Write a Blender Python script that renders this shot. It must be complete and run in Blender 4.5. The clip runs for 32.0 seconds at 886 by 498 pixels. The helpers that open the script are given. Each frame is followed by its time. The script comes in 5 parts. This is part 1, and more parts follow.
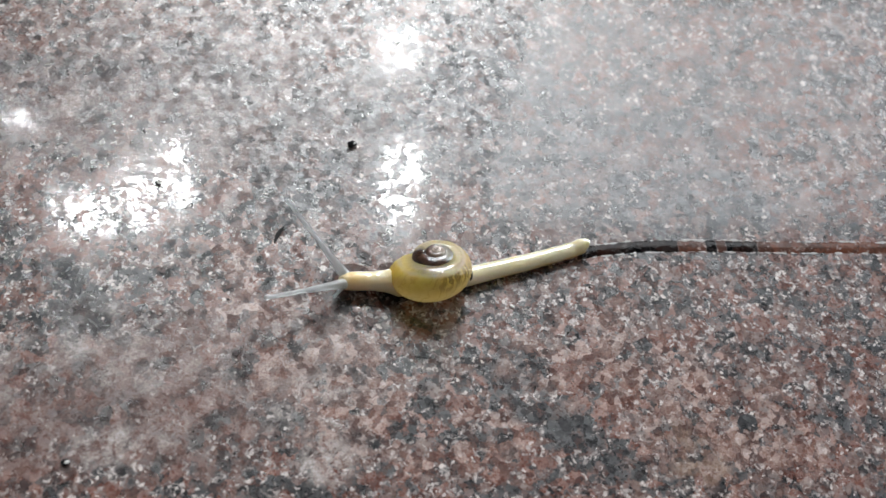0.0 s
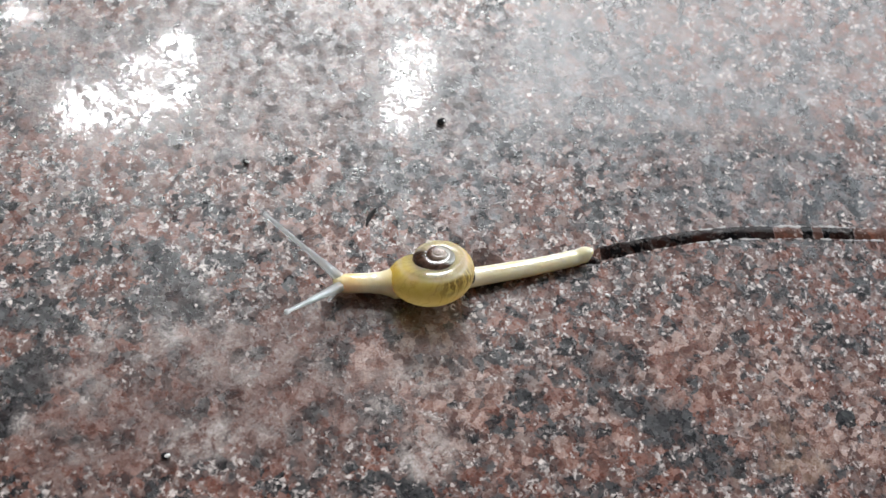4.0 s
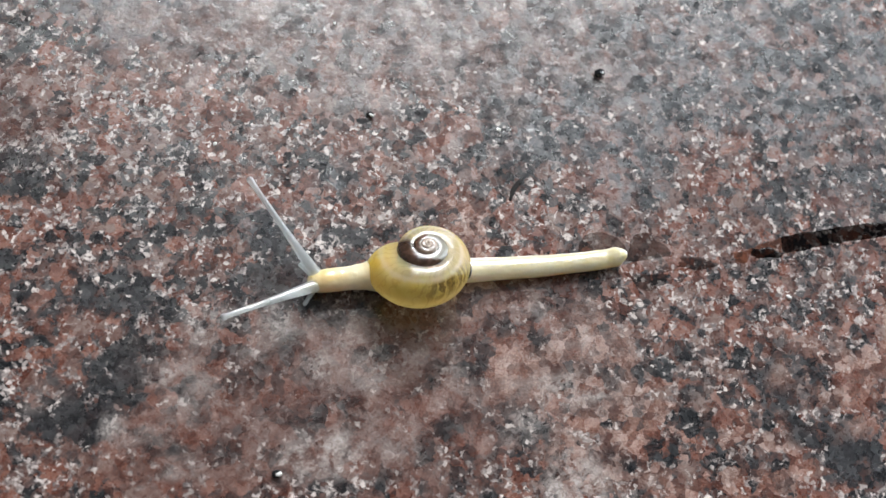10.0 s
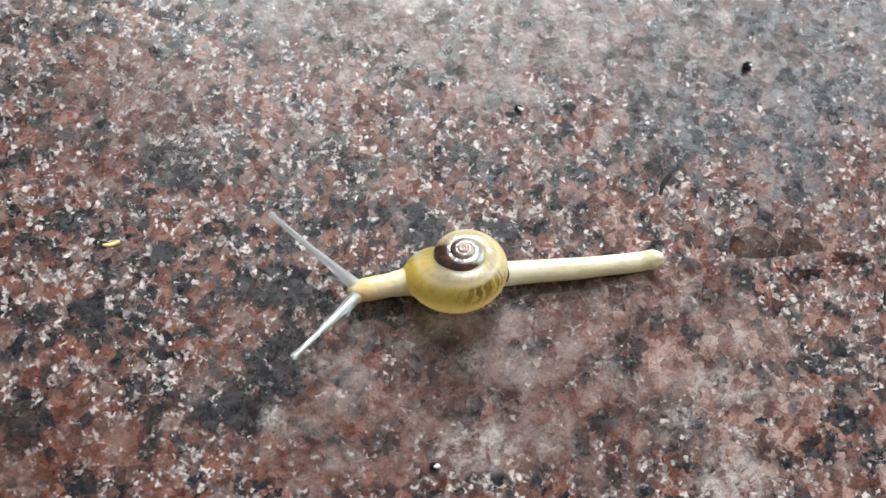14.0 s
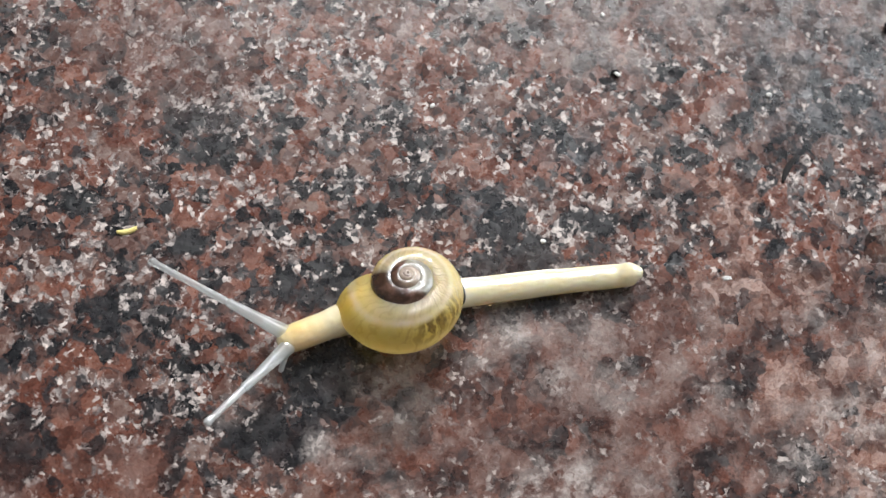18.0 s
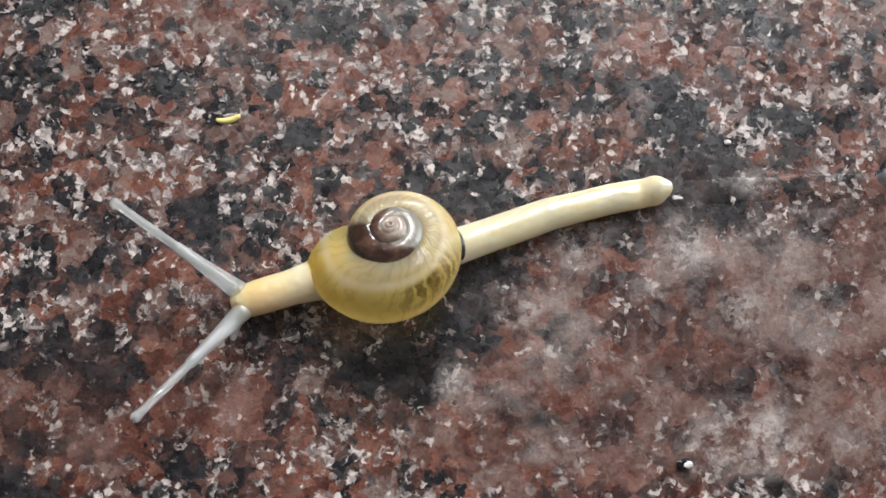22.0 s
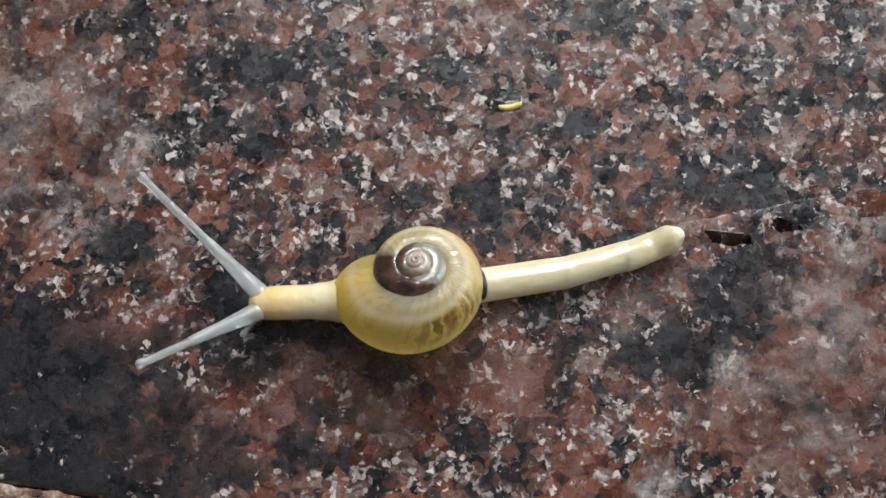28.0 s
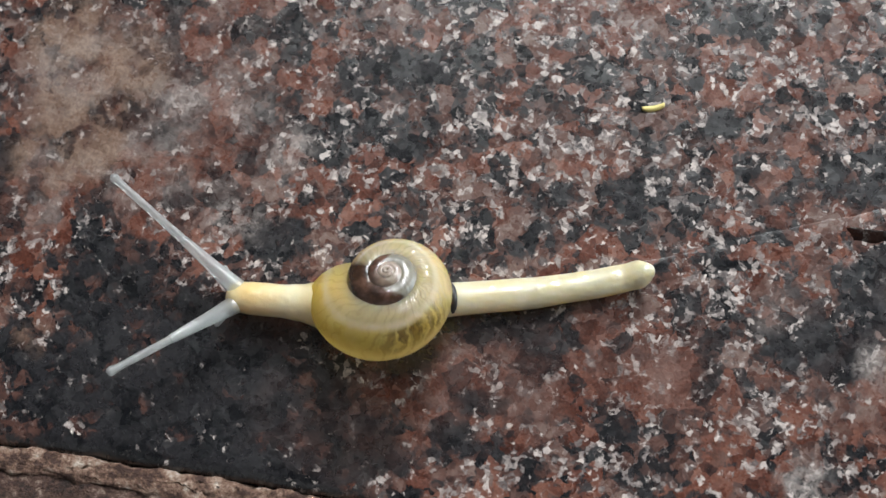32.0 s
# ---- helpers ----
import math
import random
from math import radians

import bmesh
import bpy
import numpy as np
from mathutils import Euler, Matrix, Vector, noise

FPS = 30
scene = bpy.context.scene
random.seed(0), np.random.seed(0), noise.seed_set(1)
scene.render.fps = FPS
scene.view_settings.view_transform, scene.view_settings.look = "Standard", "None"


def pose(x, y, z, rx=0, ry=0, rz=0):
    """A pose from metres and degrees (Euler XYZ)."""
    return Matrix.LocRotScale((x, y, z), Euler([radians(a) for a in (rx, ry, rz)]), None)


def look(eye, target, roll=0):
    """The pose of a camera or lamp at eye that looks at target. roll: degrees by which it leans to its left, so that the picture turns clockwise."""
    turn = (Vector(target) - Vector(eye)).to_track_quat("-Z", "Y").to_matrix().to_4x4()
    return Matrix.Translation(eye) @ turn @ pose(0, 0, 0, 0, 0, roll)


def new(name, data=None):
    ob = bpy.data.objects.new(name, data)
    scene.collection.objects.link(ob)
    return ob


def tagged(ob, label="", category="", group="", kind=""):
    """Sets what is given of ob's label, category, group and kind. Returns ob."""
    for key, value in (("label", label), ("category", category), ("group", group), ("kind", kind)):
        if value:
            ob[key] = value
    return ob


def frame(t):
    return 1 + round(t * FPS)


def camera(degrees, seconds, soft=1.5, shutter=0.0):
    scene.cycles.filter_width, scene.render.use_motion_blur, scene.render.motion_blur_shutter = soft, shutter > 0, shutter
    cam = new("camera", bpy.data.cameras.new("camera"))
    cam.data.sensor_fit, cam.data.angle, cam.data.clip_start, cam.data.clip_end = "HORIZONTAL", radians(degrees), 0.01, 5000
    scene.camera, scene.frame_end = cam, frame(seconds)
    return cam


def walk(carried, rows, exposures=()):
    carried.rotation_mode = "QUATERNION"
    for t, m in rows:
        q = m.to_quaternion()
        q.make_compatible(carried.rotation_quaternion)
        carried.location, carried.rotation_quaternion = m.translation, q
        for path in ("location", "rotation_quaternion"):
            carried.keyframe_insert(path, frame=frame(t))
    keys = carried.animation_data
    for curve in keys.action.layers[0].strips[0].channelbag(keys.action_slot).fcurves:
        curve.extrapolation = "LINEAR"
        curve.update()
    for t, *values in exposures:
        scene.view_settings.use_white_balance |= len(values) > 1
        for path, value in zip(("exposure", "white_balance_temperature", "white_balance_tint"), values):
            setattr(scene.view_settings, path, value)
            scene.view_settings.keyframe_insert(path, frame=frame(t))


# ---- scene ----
# ---- camera ----
cam = camera(39.728, 32.0, soft=1.5)
cam.data.dof.use_dof, cam.data.dof.aperture_fstop = True, 48.0
PATH = [
    (0.0, look((-0.000302, -0.052534, 0.080048), (0.012617, -0.001542, 0), 11.090)),
    (0.5, look((-0.001352, -0.051825, 0.080347), (0.012333, -0.001287, 0), 12.145)),
    (1.0, look((-0.002860, -0.051235, 0.080451), (0.010422, -0.001239, 0), 11.975)),
    (1.5, look((-0.003333, -0.050331, 0.080152), (0.009622, -0.002901, 0), 12.406)),
    (2.0, look((-0.003941, -0.049468, 0.080921), (0.009314, -0.002925, 0), 13.059)),
    (2.5, look((-0.004762, -0.048056, 0.081292), (0.008576, -0.002397, 0), 13.566)),
    (3.0, look((-0.005100, -0.047165, 0.081236), (0.007679, -0.003257, 0), 13.476)),
    (3.5, look((-0.006142, -0.046451, 0.081432), (0.006294, -0.003173, 0), 13.329)),
    (4.0, look((-0.006915, -0.045474, 0.081010), (0.005297, -0.002751, 0), 13.442)),
    (4.5, look((-0.007919, -0.044256, 0.080445), (0.001886, -0.003579, 0), 11.376)),
    (6.5, look((-0.009428, -0.032405, 0.074961), (0.002506, -0.003286, 0), 20.728)),
    (7.0, look((-0.009394, -0.031747, 0.073936), (0.003037, -0.002835, 0), 21.880)),
    (7.5, look((-0.010379, -0.031340, 0.073814), (0.001869, -0.002520, 0), 21.928)),
    (8.0, look((-0.010589, -0.031179, 0.072743), (0.000706, -0.003372, 0), 21.336)),
    (8.5, look((-0.010858, -0.030949, 0.072539), (-0.000263, -0.003712, 0), 20.670)),
    (9.0, look((-0.010990, -0.030674, 0.072538), (-0.000981, -0.003765, 0), 20.093)),
    (9.5, look((-0.012134, -0.030393, 0.072467), (-0.002943, -0.004082, 0), 19.233)),
    (10.0, look((-0.013034, -0.030270, 0.072040), (-0.004761, -0.004149, 0), 17.888)),
    (10.5, look((-0.013388, -0.029913, 0.071896), (-0.005466, -0.004221, 0), 17.532)),
    (11.0, look((-0.013909, -0.029925, 0.071877), (-0.006517, -0.004867, 0), 16.825)),
    (11.5, look((-0.014267, -0.030124, 0.071630), (-0.006680, -0.004904, 0), 17.441)),
    (12.0, look((-0.014424, -0.029567, 0.071828), (-0.007135, -0.004228, 0), 16.434)),
    (12.5, look((-0.015989, -0.029227, 0.072265), (-0.009070, -0.003964, 0), 15.933)),
    (13.0, look((-0.017461, -0.029265, 0.071397), (-0.011852, -0.005360, 0), 13.936)),
    (13.5, look((-0.018555, -0.029801, 0.071338), (-0.013585, -0.005443, 0), 12.396)),
    (14.0, look((-0.018643, -0.029905, 0.071879), (-0.014262, -0.004824, 0), 10.936)),
    (14.5, look((-0.018475, -0.030234, 0.071934), (-0.014092, -0.005666, 0), 11.256)),
    (16.5, look((-0.020307, -0.021585, 0.063931), (-0.015285, -0.004113, 0), 17.706)),
    (17.0, look((-0.020265, -0.021746, 0.062620), (-0.015981, -0.004995, 0), 16.121)),
    (17.5, look((-0.020497, -0.022037, 0.061993), (-0.016372, -0.005845, 0), 16.226)),
    (18.0, look((-0.021602, -0.021017, 0.061358), (-0.018395, -0.005271, 0), 13.889)),
    (18.5, look((-0.021520, -0.022250, 0.059266), (-0.019057, -0.007064, 0), 11.551)),
    (19.0, look((-0.022318, -0.021322, 0.058267), (-0.020258, -0.007156, 0), 11.063)),
    (19.5, look((-0.022460, -0.021215, 0.056828), (-0.020932, -0.007966, 0), 9.438)),
    (20.0, look((-0.023017, -0.020103, 0.055848), (-0.021789, -0.007307, 0), 8.912)),
    (20.5, look((-0.024393, -0.019600, 0.053773), (-0.023161, -0.007955, 0), 9.938)),
    (21.0, look((-0.024028, -0.019152, 0.052946), (-0.022543, -0.008078, 0), 11.438)),
    (21.5, look((-0.024649, -0.019295, 0.051736), (-0.024509, -0.008527, 0), 4.646)),
    (22.0, look((-0.025049, -0.020172, 0.050520), (-0.025041, -0.010106, 0), 4.000)),
    (22.5, look((-0.025619, -0.020017, 0.050488), (-0.025507, -0.010220, 0), 4.777)),
    (23.0, look((-0.026538, -0.020011, 0.049914), (-0.026752, -0.010399, 0), 3.099)),
    (23.5, look((-0.026903, -0.019808, 0.049850), (-0.026903, -0.010089, 0), 4.344)),
    (24.0, look((-0.027359, -0.020363, 0.050029), (-0.027637, -0.010593, 0), 2.798)),
    (24.5, look((-0.027861, -0.020069, 0.050093), (-0.028434, -0.010709, 0), 1.024)),
    (25.0, look((-0.028420, -0.020369, 0.050037), (-0.029081, -0.010767, 0), 0.716)),
    (25.5, look((-0.030566, -0.020244, 0.050456), (-0.031583, -0.010174, 0), -0.691)),
    (26.0, look((-0.031657, -0.020541, 0.050835), (-0.032903, -0.010698, 0), -1.965)),
    (26.5, look((-0.033125, -0.021248, 0.051041), (-0.034503, -0.011510, 0), -2.520)),
    (28.5, look((-0.035181, -0.022096, 0.052372), (-0.037503, -0.012115, 0), -6.953)),
    (29.0, look((-0.035957, -0.022875, 0.052451), (-0.038434, -0.012408, 0), -7.117)),
    (29.5, look((-0.036393, -0.023350, 0.052304), (-0.038901, -0.013038, 0), -7.333)),
    (30.0, look((-0.036902, -0.023232, 0.052858), (-0.039905, -0.012682, 0), -9.484)),
    (30.5, look((-0.037401, -0.023461, 0.053106), (-0.040466, -0.012877, 0), -9.729)),
    (31.0, look((-0.038363, -0.023712, 0.053150), (-0.041814, -0.013258, 0), -11.802)),
    (31.5, look((-0.039338, -0.023255, 0.053738), (-0.042951, -0.012382, 0), -11.995)),
    (32.0, look((-0.039232, -0.023543, 0.053748), (-0.043322, -0.012656, 0), -14.157)),
]
walk(cam, PATH, exposures=((0.0, 0.52, 6450, 8), (2.0, 0.65, 6480, 8), (4.0, 0.75, 6500, 9), (7.0, 1.09, 6480, 8), (9.0, 1.05, 6450, 8), (10.0, 0.92, 6450, 8), (12.0, 0.96, 6480, 8), (14.0, 1.09, 6500, 8), (20.0, 0.93, 6650, 10), (25.0, 0.79, 6650, 10), (28.0, 0.70, 6550, 8), (32.0, 0.73, 6500, 7)))

# ---- light ----
# window openings of the north wall: from, to, sill, head, brightness of the daylight in them
HIGH_PANES = [
    (-0.50, -0.345, 2.12, 2.39, 88.0),
    (-0.34, -0.265, 2.02, 2.38, 88.0),
    (-0.26, -0.18, 1.93, 2.30, 88.0),
    (0.235, 0.33, 1.95, 2.38, 90.0),
    (-0.56, -0.46, 1.84, 2.02, 45.0),
    (-0.09, 0.0, 1.72, 1.83, 26.0),
    (0.19, 0.29, 1.60, 1.82, 52.0),
    # unseen wide opening, added only to brighten the stone on the right
    (0.46, 1.60, 1.50, 2.40, 5.0),
    (-0.12, 0.45, 0.88, 1.30, 47.0),
]
DOORWAY_GLOW = 3.8
DRY_ROUGH_LO, DRY_ROUGH_HI, STONE_IOR = 0.22, 0.40, 1.75
POLISH_LO, POLISH_HI = 0.445, 0.480
WALL_COLOUR = (0.165, 0.162, 0.158)
world = bpy.data.worlds.new("sky")
scene.world = world
world.use_nodes = True
sky = world.node_tree.nodes.new("ShaderNodeTexSky")
sky.sky_type, sky.sun_disc, sky.sun_elevation, sky.sun_rotation = "NISHITA", False, radians(50), radians(0)
world.node_tree.links.new(sky.outputs[0], world.node_tree.nodes["Background"].inputs[0])
world.node_tree.nodes["Background"].inputs[1].default_value = 0.1


def daylight(width, height, m, glow, colour):
    lamp = new("window_daylight", bpy.data.lights.new("window_daylight", "AREA"))
    lamp.data.shape, lamp.data.size, lamp.data.size_y = "RECTANGLE", width, height
    lamp.data.energy, lamp.data.color = glow * math.pi * width * height, colour
    lamp.matrix_basis = m
    return lamp


for x0, x1, z0, z1, glow in HIGH_PANES:
    mid = ((x0 + x1) / 2, 1.6, (z0 + z1) / 2)
    daylight(x1 - x0, z1 - z0, look(mid, (mid[0], 0, mid[2])), glow, (0.97, 0.985, 1.0))
daylight(1.0, 2.05, look((1.8, 0.90, 1.025), (0, 0.90, 1.025)), DOORWAY_GLOW, (0.86, 0.93, 1.0))

MM = 0.001
SHELL_R, SHELL_A, SHELL_DROP, SHELL_FLAT = 2.0, 1.72, 2.28, 0.96
WHITE_CHIPS = [(-0.98, 4.24, 0.16, 0.13), (-19.23, 2.56, 0.16, 0.11), (-10.11, 8.39, 0.14, 0.11), (17.46, -6.87, 0.18, 0.14), (-13.20, -4.61, 0.17, 0.13), (-11.80, 11.63, 0.12, 0.09), (-22.51, -6.32, 0.10, 0.08), (26.26, 2.54, 0.10, 0.08)]


# ---- materials ----
def material(name):
    m = bpy.data.materials.new(name)
    m.use_nodes = True
    m.node_tree.nodes.clear()
    return m


class Nodes:
    """Short-hand for building a node tree."""

    def __init__(self, mat):
        self.t = mat.node_tree

    def add(self, kind, **inputs):
        n = self.t.nodes.new(kind)
        for k, v in inputs.items():
            self.set(n, k, v)
        return n

    def set(self, n, key, v):
        sock = n.inputs[int(key[1:])] if key[0] == "i" and key[1:].isdigit() else n.inputs[key.replace("_", " ")]
        if isinstance(v, bpy.types.NodeSocket):
            self.t.links.new(v, sock)
        else:
            sock.default_value = v

    def math(self, op, a, b=0.0, clamp=False):
        n = self.add("ShaderNodeMath", i0=a, i1=b)
        n.operation, n.use_clamp = op, clamp
        return n.outputs[0]

    def mapr(self, v, lo, hi, to0=0.0, to1=1.0):
        n = self.add("ShaderNodeMapRange", i0=v, i1=lo, i2=hi, i3=to0, i4=to1)
        return n.outputs[0]

    def mix(self, fac, a, b, blend="MIX"):
        n = self.t.nodes.new("ShaderNodeMix")
        n.data_type, n.blend_type = "RGBA", blend
        for i, v in ((0, fac), (6, a), (7, b)):
            if isinstance(v, bpy.types.NodeSocket):
                self.t.links.new(v, n.inputs[i])
            else:
                n.inputs[i].default_value = v if i == 0 else (*v, 1)
        return n.outputs[2]

    def noise(self, vec, scale, detail=3.0, rough=0.55, dist=0.0):
        return self.add("ShaderNodeTexNoise", Vector=vec, Scale=scale, Detail=detail, Roughness=rough, Distortion=dist).outputs

    def voronoi(self, vec, scale, rnd=1.0, feature="F1"):
        n = self.add("ShaderNodeTexVoronoi", Vector=vec, Scale=scale, Randomness=rnd)
        n.feature = feature
        if feature == "SMOOTH_F1":
            n.inputs["Smoothness"].default_value = 0.35
        return n.outputs

    def ramp(self, fac, stops, mode="LINEAR"):
        n = self.add("ShaderNodeValToRGB", i0=fac)
        n.color_ramp.interpolation = mode
        e = n.color_ramp.elements
        while len(e) < len(stops):
            e.new(0.5)
        for el, (p, c) in zip(e, stops):
            el.position, el.color = p, (*c, 1)
        return n.outputs[0]

    def bump(self, height, strength, distance):
        return self.add("ShaderNodeBump", Strength=strength, Distance=distance, Height=height).outputs[0]

    def out(self, shader):
        self.t.links.new(shader, self.add("ShaderNodeOutputMaterial").inputs[0])

    def principled(self, **kw):
        return self.add("ShaderNodeBsdfPrincipled", **kw).outputs[0]


def position_mm(N):
    pos = N.add("ShaderNodeNewGeometry").outputs[0]
    n = N.add("ShaderNodeVectorMath", i0=pos, i1=(1000, 1000, 1000))
    n.operation = "MULTIPLY"
    return n.outputs[0]


# Patches of the slab, minerals and painted sheen: x, y, half-length, half-width in mm
BLACK_EAST = [
    (-14.3, -6.7, 2.4, 2.1), (16.9, -12.8, 2.7, 2.1), (20.6, -16.8, 2.9, 2.2), (23.1, -20.3, 2.5, 1.5), (18.1, -15.8, 2.2, 1.1), (-24.6, -12.8, 2.0, 2.2),
    (-24.2, -8.0, 1.6, 1.8), (-25.8, -15.3, 1.5, 1.7), (-30.9, 0.4, 2.1, 1.5), (-16.1, -3.6, 2.0, 1.2), (-10.7, -3.5, 1.5, 0.8), (-34.8, -9.4, 1.4, 1.2),
    (-27.7, -8.2, 1.7, 0.9), (-27.6, -15.6, 1.3, 0.8), (3.9, -14.4, 1.1, 0.6), (-20.4, -17.0, 0.6, 0.5), (10.6, -13.2, 1.2, 0.6), (-36.1, 1.2, 0.9, 0.6),
]
BLACK_WEST = [
    (-55.5, -19.6, 7.4, 3.8), (-53.5, -23.6, 7.0, 2.4), (-45.8, -21.4, 2.4, 2.0), (-58.2, -14.5, 2.1, 1.3), (-59.9, -21.1, 1.5, 1.5), (-51.5, -22.3, 3.0, 1.8), (-64.1, -10.5, 0.6, 1.4), (-46.2, -4.2, 1.7, 1.1),
    (-42.0, -21.3, 1.4, 0.8), (-31.5, -5.6, 1.0, 0.6), (-42.7, -2.9, 0.9, 1.0), (-30.0, -7.8, 1.1, 1.0), (-26.5, -7.2, 1.2, 1.0), (-45.3, -7.8, 1.3, 1.1),
    (-38.1, -9.7, 0.8, 0.5), (-41.5, -16.0, 2.3, 1.2), (-32.2, -8.6, 0.9, 0.5), (-50.5, -13.2, 1.6, 1.0), (-45.6, -14.6, 1.5, 1.1), (-44.8, -17.2, 2.4, 1.6), (-38.6, -16.2, 1.8, 1.0), (-41.0, -19.2, 1.4, 0.8),
]
RED_EAST = [
    (7.6, -16.7, 2.5, 1.5), (47.1, 3.4, 2.0, 2.4), (-3.4, -16.1, 2.0, 1.4), (-21.7, -16.2, 1.9, 1.7), (-1.5, -10.8, 2.1, 1.8), (21.4, -12.7, 1.9, 2.2),
    (23.1, -16.0, 1.9, 1.5), (-18.3, -7.6, 0.8, 0.5), (6.0, 0.7, 2.3, 1.2), (16.5, 1.0, 1.6, 1.0), (-20.3, 5.9, 2.4, 2.4), (19.3, 5.0, 2.0, 1.1),
    (-11.3, 2.9, 1.4, 0.8), (-18.9, -2.3, 0.9, 0.6), (-8.5, -3.7, 0.8, 0.6), (-1.8, -4.4, 1.2, 0.8), (-10.1, -1.1, 0.9, 0.6), (-5.5, -5.8, 1.8, 0.8), (14.6, -4.0, 1.2, 0.6), (44.5, -2.0, 5.0, 1.0), (52.0, -2.2, 4.0, 1.0), (32.7, -1.8, 1.2, 0.8),
]
RED_WEST = [
    (-36.0, -16.8, 1.9, 2.4), (-33.0, -17.0, 1.9, 1.1), (-34.5, -0.1, 1.5, 0.8), (-43.4, -20.3, 1.5, 1.1), (-36.9, -18.7, 1.1, 1.2), (-39.5, -20.9, 1.1, 0.9),
    (-35.2, -9.8, 0.9, 0.6), (-31.8, -7.3, 1.0, 0.6), (-26.0, -4.5, 0.7, 0.4), (-45.2, -7.8, 1.0, 0.5), (-21.0, -4.2, 1.2, 0.5), (-34.4, -17.7, 1.5, 1.0),
    (-54.1, -9.2, 1.3, 1.1), (-41.1, -10.8, 0.8, 0.5), (-29.1, -9.8, 1.0, 0.5), (-27.8, -6.0, 1.0, 0.5), (-24.7, -19.1, 1.2, 1.0),
]
BROWN_PATCHES = [
    (-15.7, -16.4, 5.7, 3.4), (-5.2, -14.3, 6.8, 3.9), (-41.0, -17.8, 5.0, 3.0), (-33.0, 4.5, 6.0, 3.5), (-18.0, 11.5, 6.0, 3.5), (-33.5, -17.0, 4.0, 2.4), (-20.8, -17.4, 4.4, 2.0), (-7.0, -17.4, 3.0, 2.0), (-21.4, -15.8, 3.0, 2.1), (-22.4, -18.6, 2.7, 1.6),
    (-18.2, -16.0, 2.1, 1.8), (-46.3, -21.6, 3.2, 1.5), (-11.1, -12.9, 6.7, 3.5), (-12.3, -11.1, 4.1, 2.1), (-14.3, -6.6, 1.7, 0.7), (-50.1, -16.5, 3.1, 1.5), (-7.4, -7.9, 3.5, 1.8),
]
FOG_PATCHES = [
    (-15.2, -9.4, 2.0, 1.4), (-19.6, -9.1, 1.7, 1.4), (-12.2, -17.1, 2.4, 1.6), (0.4, -15.3, 2.2, 1.6), (3.0, -13.0, 2.8, 1.3), (3.1, -18.3, 2.0, 1.7),
    (-24.2, -15.8, 0.8, 1.6), (-21.3, -12.5, 1.6, 0.9), (-13.3, -17.4, 2.5, 1.4), (-12.3, -12.2, 1.9, 1.4), (-11.7, -6.4, 1.0, 0.7), (-50.7, -8.6, 1.0, 1.1),
    (-56.1, -6.7, 1.6, 1.4), (-26.7, -21.0, 0.9, 0.9), (-53.0, -12.3, 1.3, 1.0), (3.2, -19.2, 2.4, 1.7),
]
# blue-grey sheen of window light on the stone, painted as patches
GREY_SHEEN_PATCHES = [
    (27.9, 3.5, 6.2, 4.6), (5.5, 6.1, 6.2, 2.1), (11.5, 7.2, 3.2, 1.7), (28.4, 5.1, 3.8, 4.0), (16.5, 12.7, 2.5, 1.6), (0.9, 5.9, 6.8, 2.9), (-11.9, 0.6, 1.9, 1.1),
    (7.1, 4.7, 7.3, 5.5), (17.5, 15.3, 9.9, 5.7), (-11.0, 15.0, 10.0, 6.6), (1.8, 4.6, 4.5, 2.4), (-16.3, -2.8, 1.4, 1.3), (14.0, 10.0, 30.0, 7.5), (-20.0, 13.0, 14.0, 5.5), (32.0, 3.0, 16.0, 5.5),
]
QUARTZ_PATCHES = [
    (-36.9, -6.8, 1.3, 1.4), (-42.2, -6.5, 1.1, 1.2), (-42.4, -14.2, 0.9, 0.7), (-37.2, -17.5, 0.6, 0.5), (-26.4, -16.4, 0.9, 0.5), (-34.1, -8.9, 0.7, 1.0),
    (-25.4, -13.8, 1.4, 0.9), (-31.3, -13.0, 2.2, 1.3), (-29.9, 2.0, 2.7, 1.9), (-11.0, -1.9, 0.9, 1.0), (-43.2, -12.1, 0.8, 0.5), (-12.3, -3.5, 2.8, 1.5), 
]
TAN_PATCHES = [(-60.6, -8.5, 3.0, 3.2), (-62.2, -4.2, 2.2, 2.0), (-59.2, -5.7, 2.2, 2.0), (28.8, -17.9, 1.7, 1.3), (29.6, -20.6, 2.5, 1.3), (-61.2, -18.5, 0.8, 1.0)]
# light rose feldspar, loosely strewn
ROSE_PATCHES = [(12.5, -17.5, 6.0, 3.6), (25.0, -12.0, 8.0, 4.5), (4.5, -10.0, 4.5, 2.6), (33.0, -18.0, 9.0, 5.0), (-1.5, -6.5, 4.5, 2.0), (-4.0, -2.0, 3.0, 1.4), (6.5, -15.5, 6.5, 4.0), (0.0, -12.0, 4.0, 2.6)]
# where a thin dried film blurs the grains
FILM_PATCHES = [
    (-11.1, -13.2, 13.4, 5.6), (-18.2, -15.2, 6.6, 3.6), (-0.4, -9.9, 7.3, 4.2), (-58.1, -7.7, 6.7, 5.5), (-46.4, -21.1, 4.2, 2.2), (7.2, -3.6, 4.1, 1.6),
    (-8.7, 15.0, 18.4, 9.6), (-13.5, -6.8, 2.8, 1.5),
]


def ragged(x, y, scale, seed):
    return noise.fractal((x * scale, y * scale, seed), 0.9, 2.1, 4)


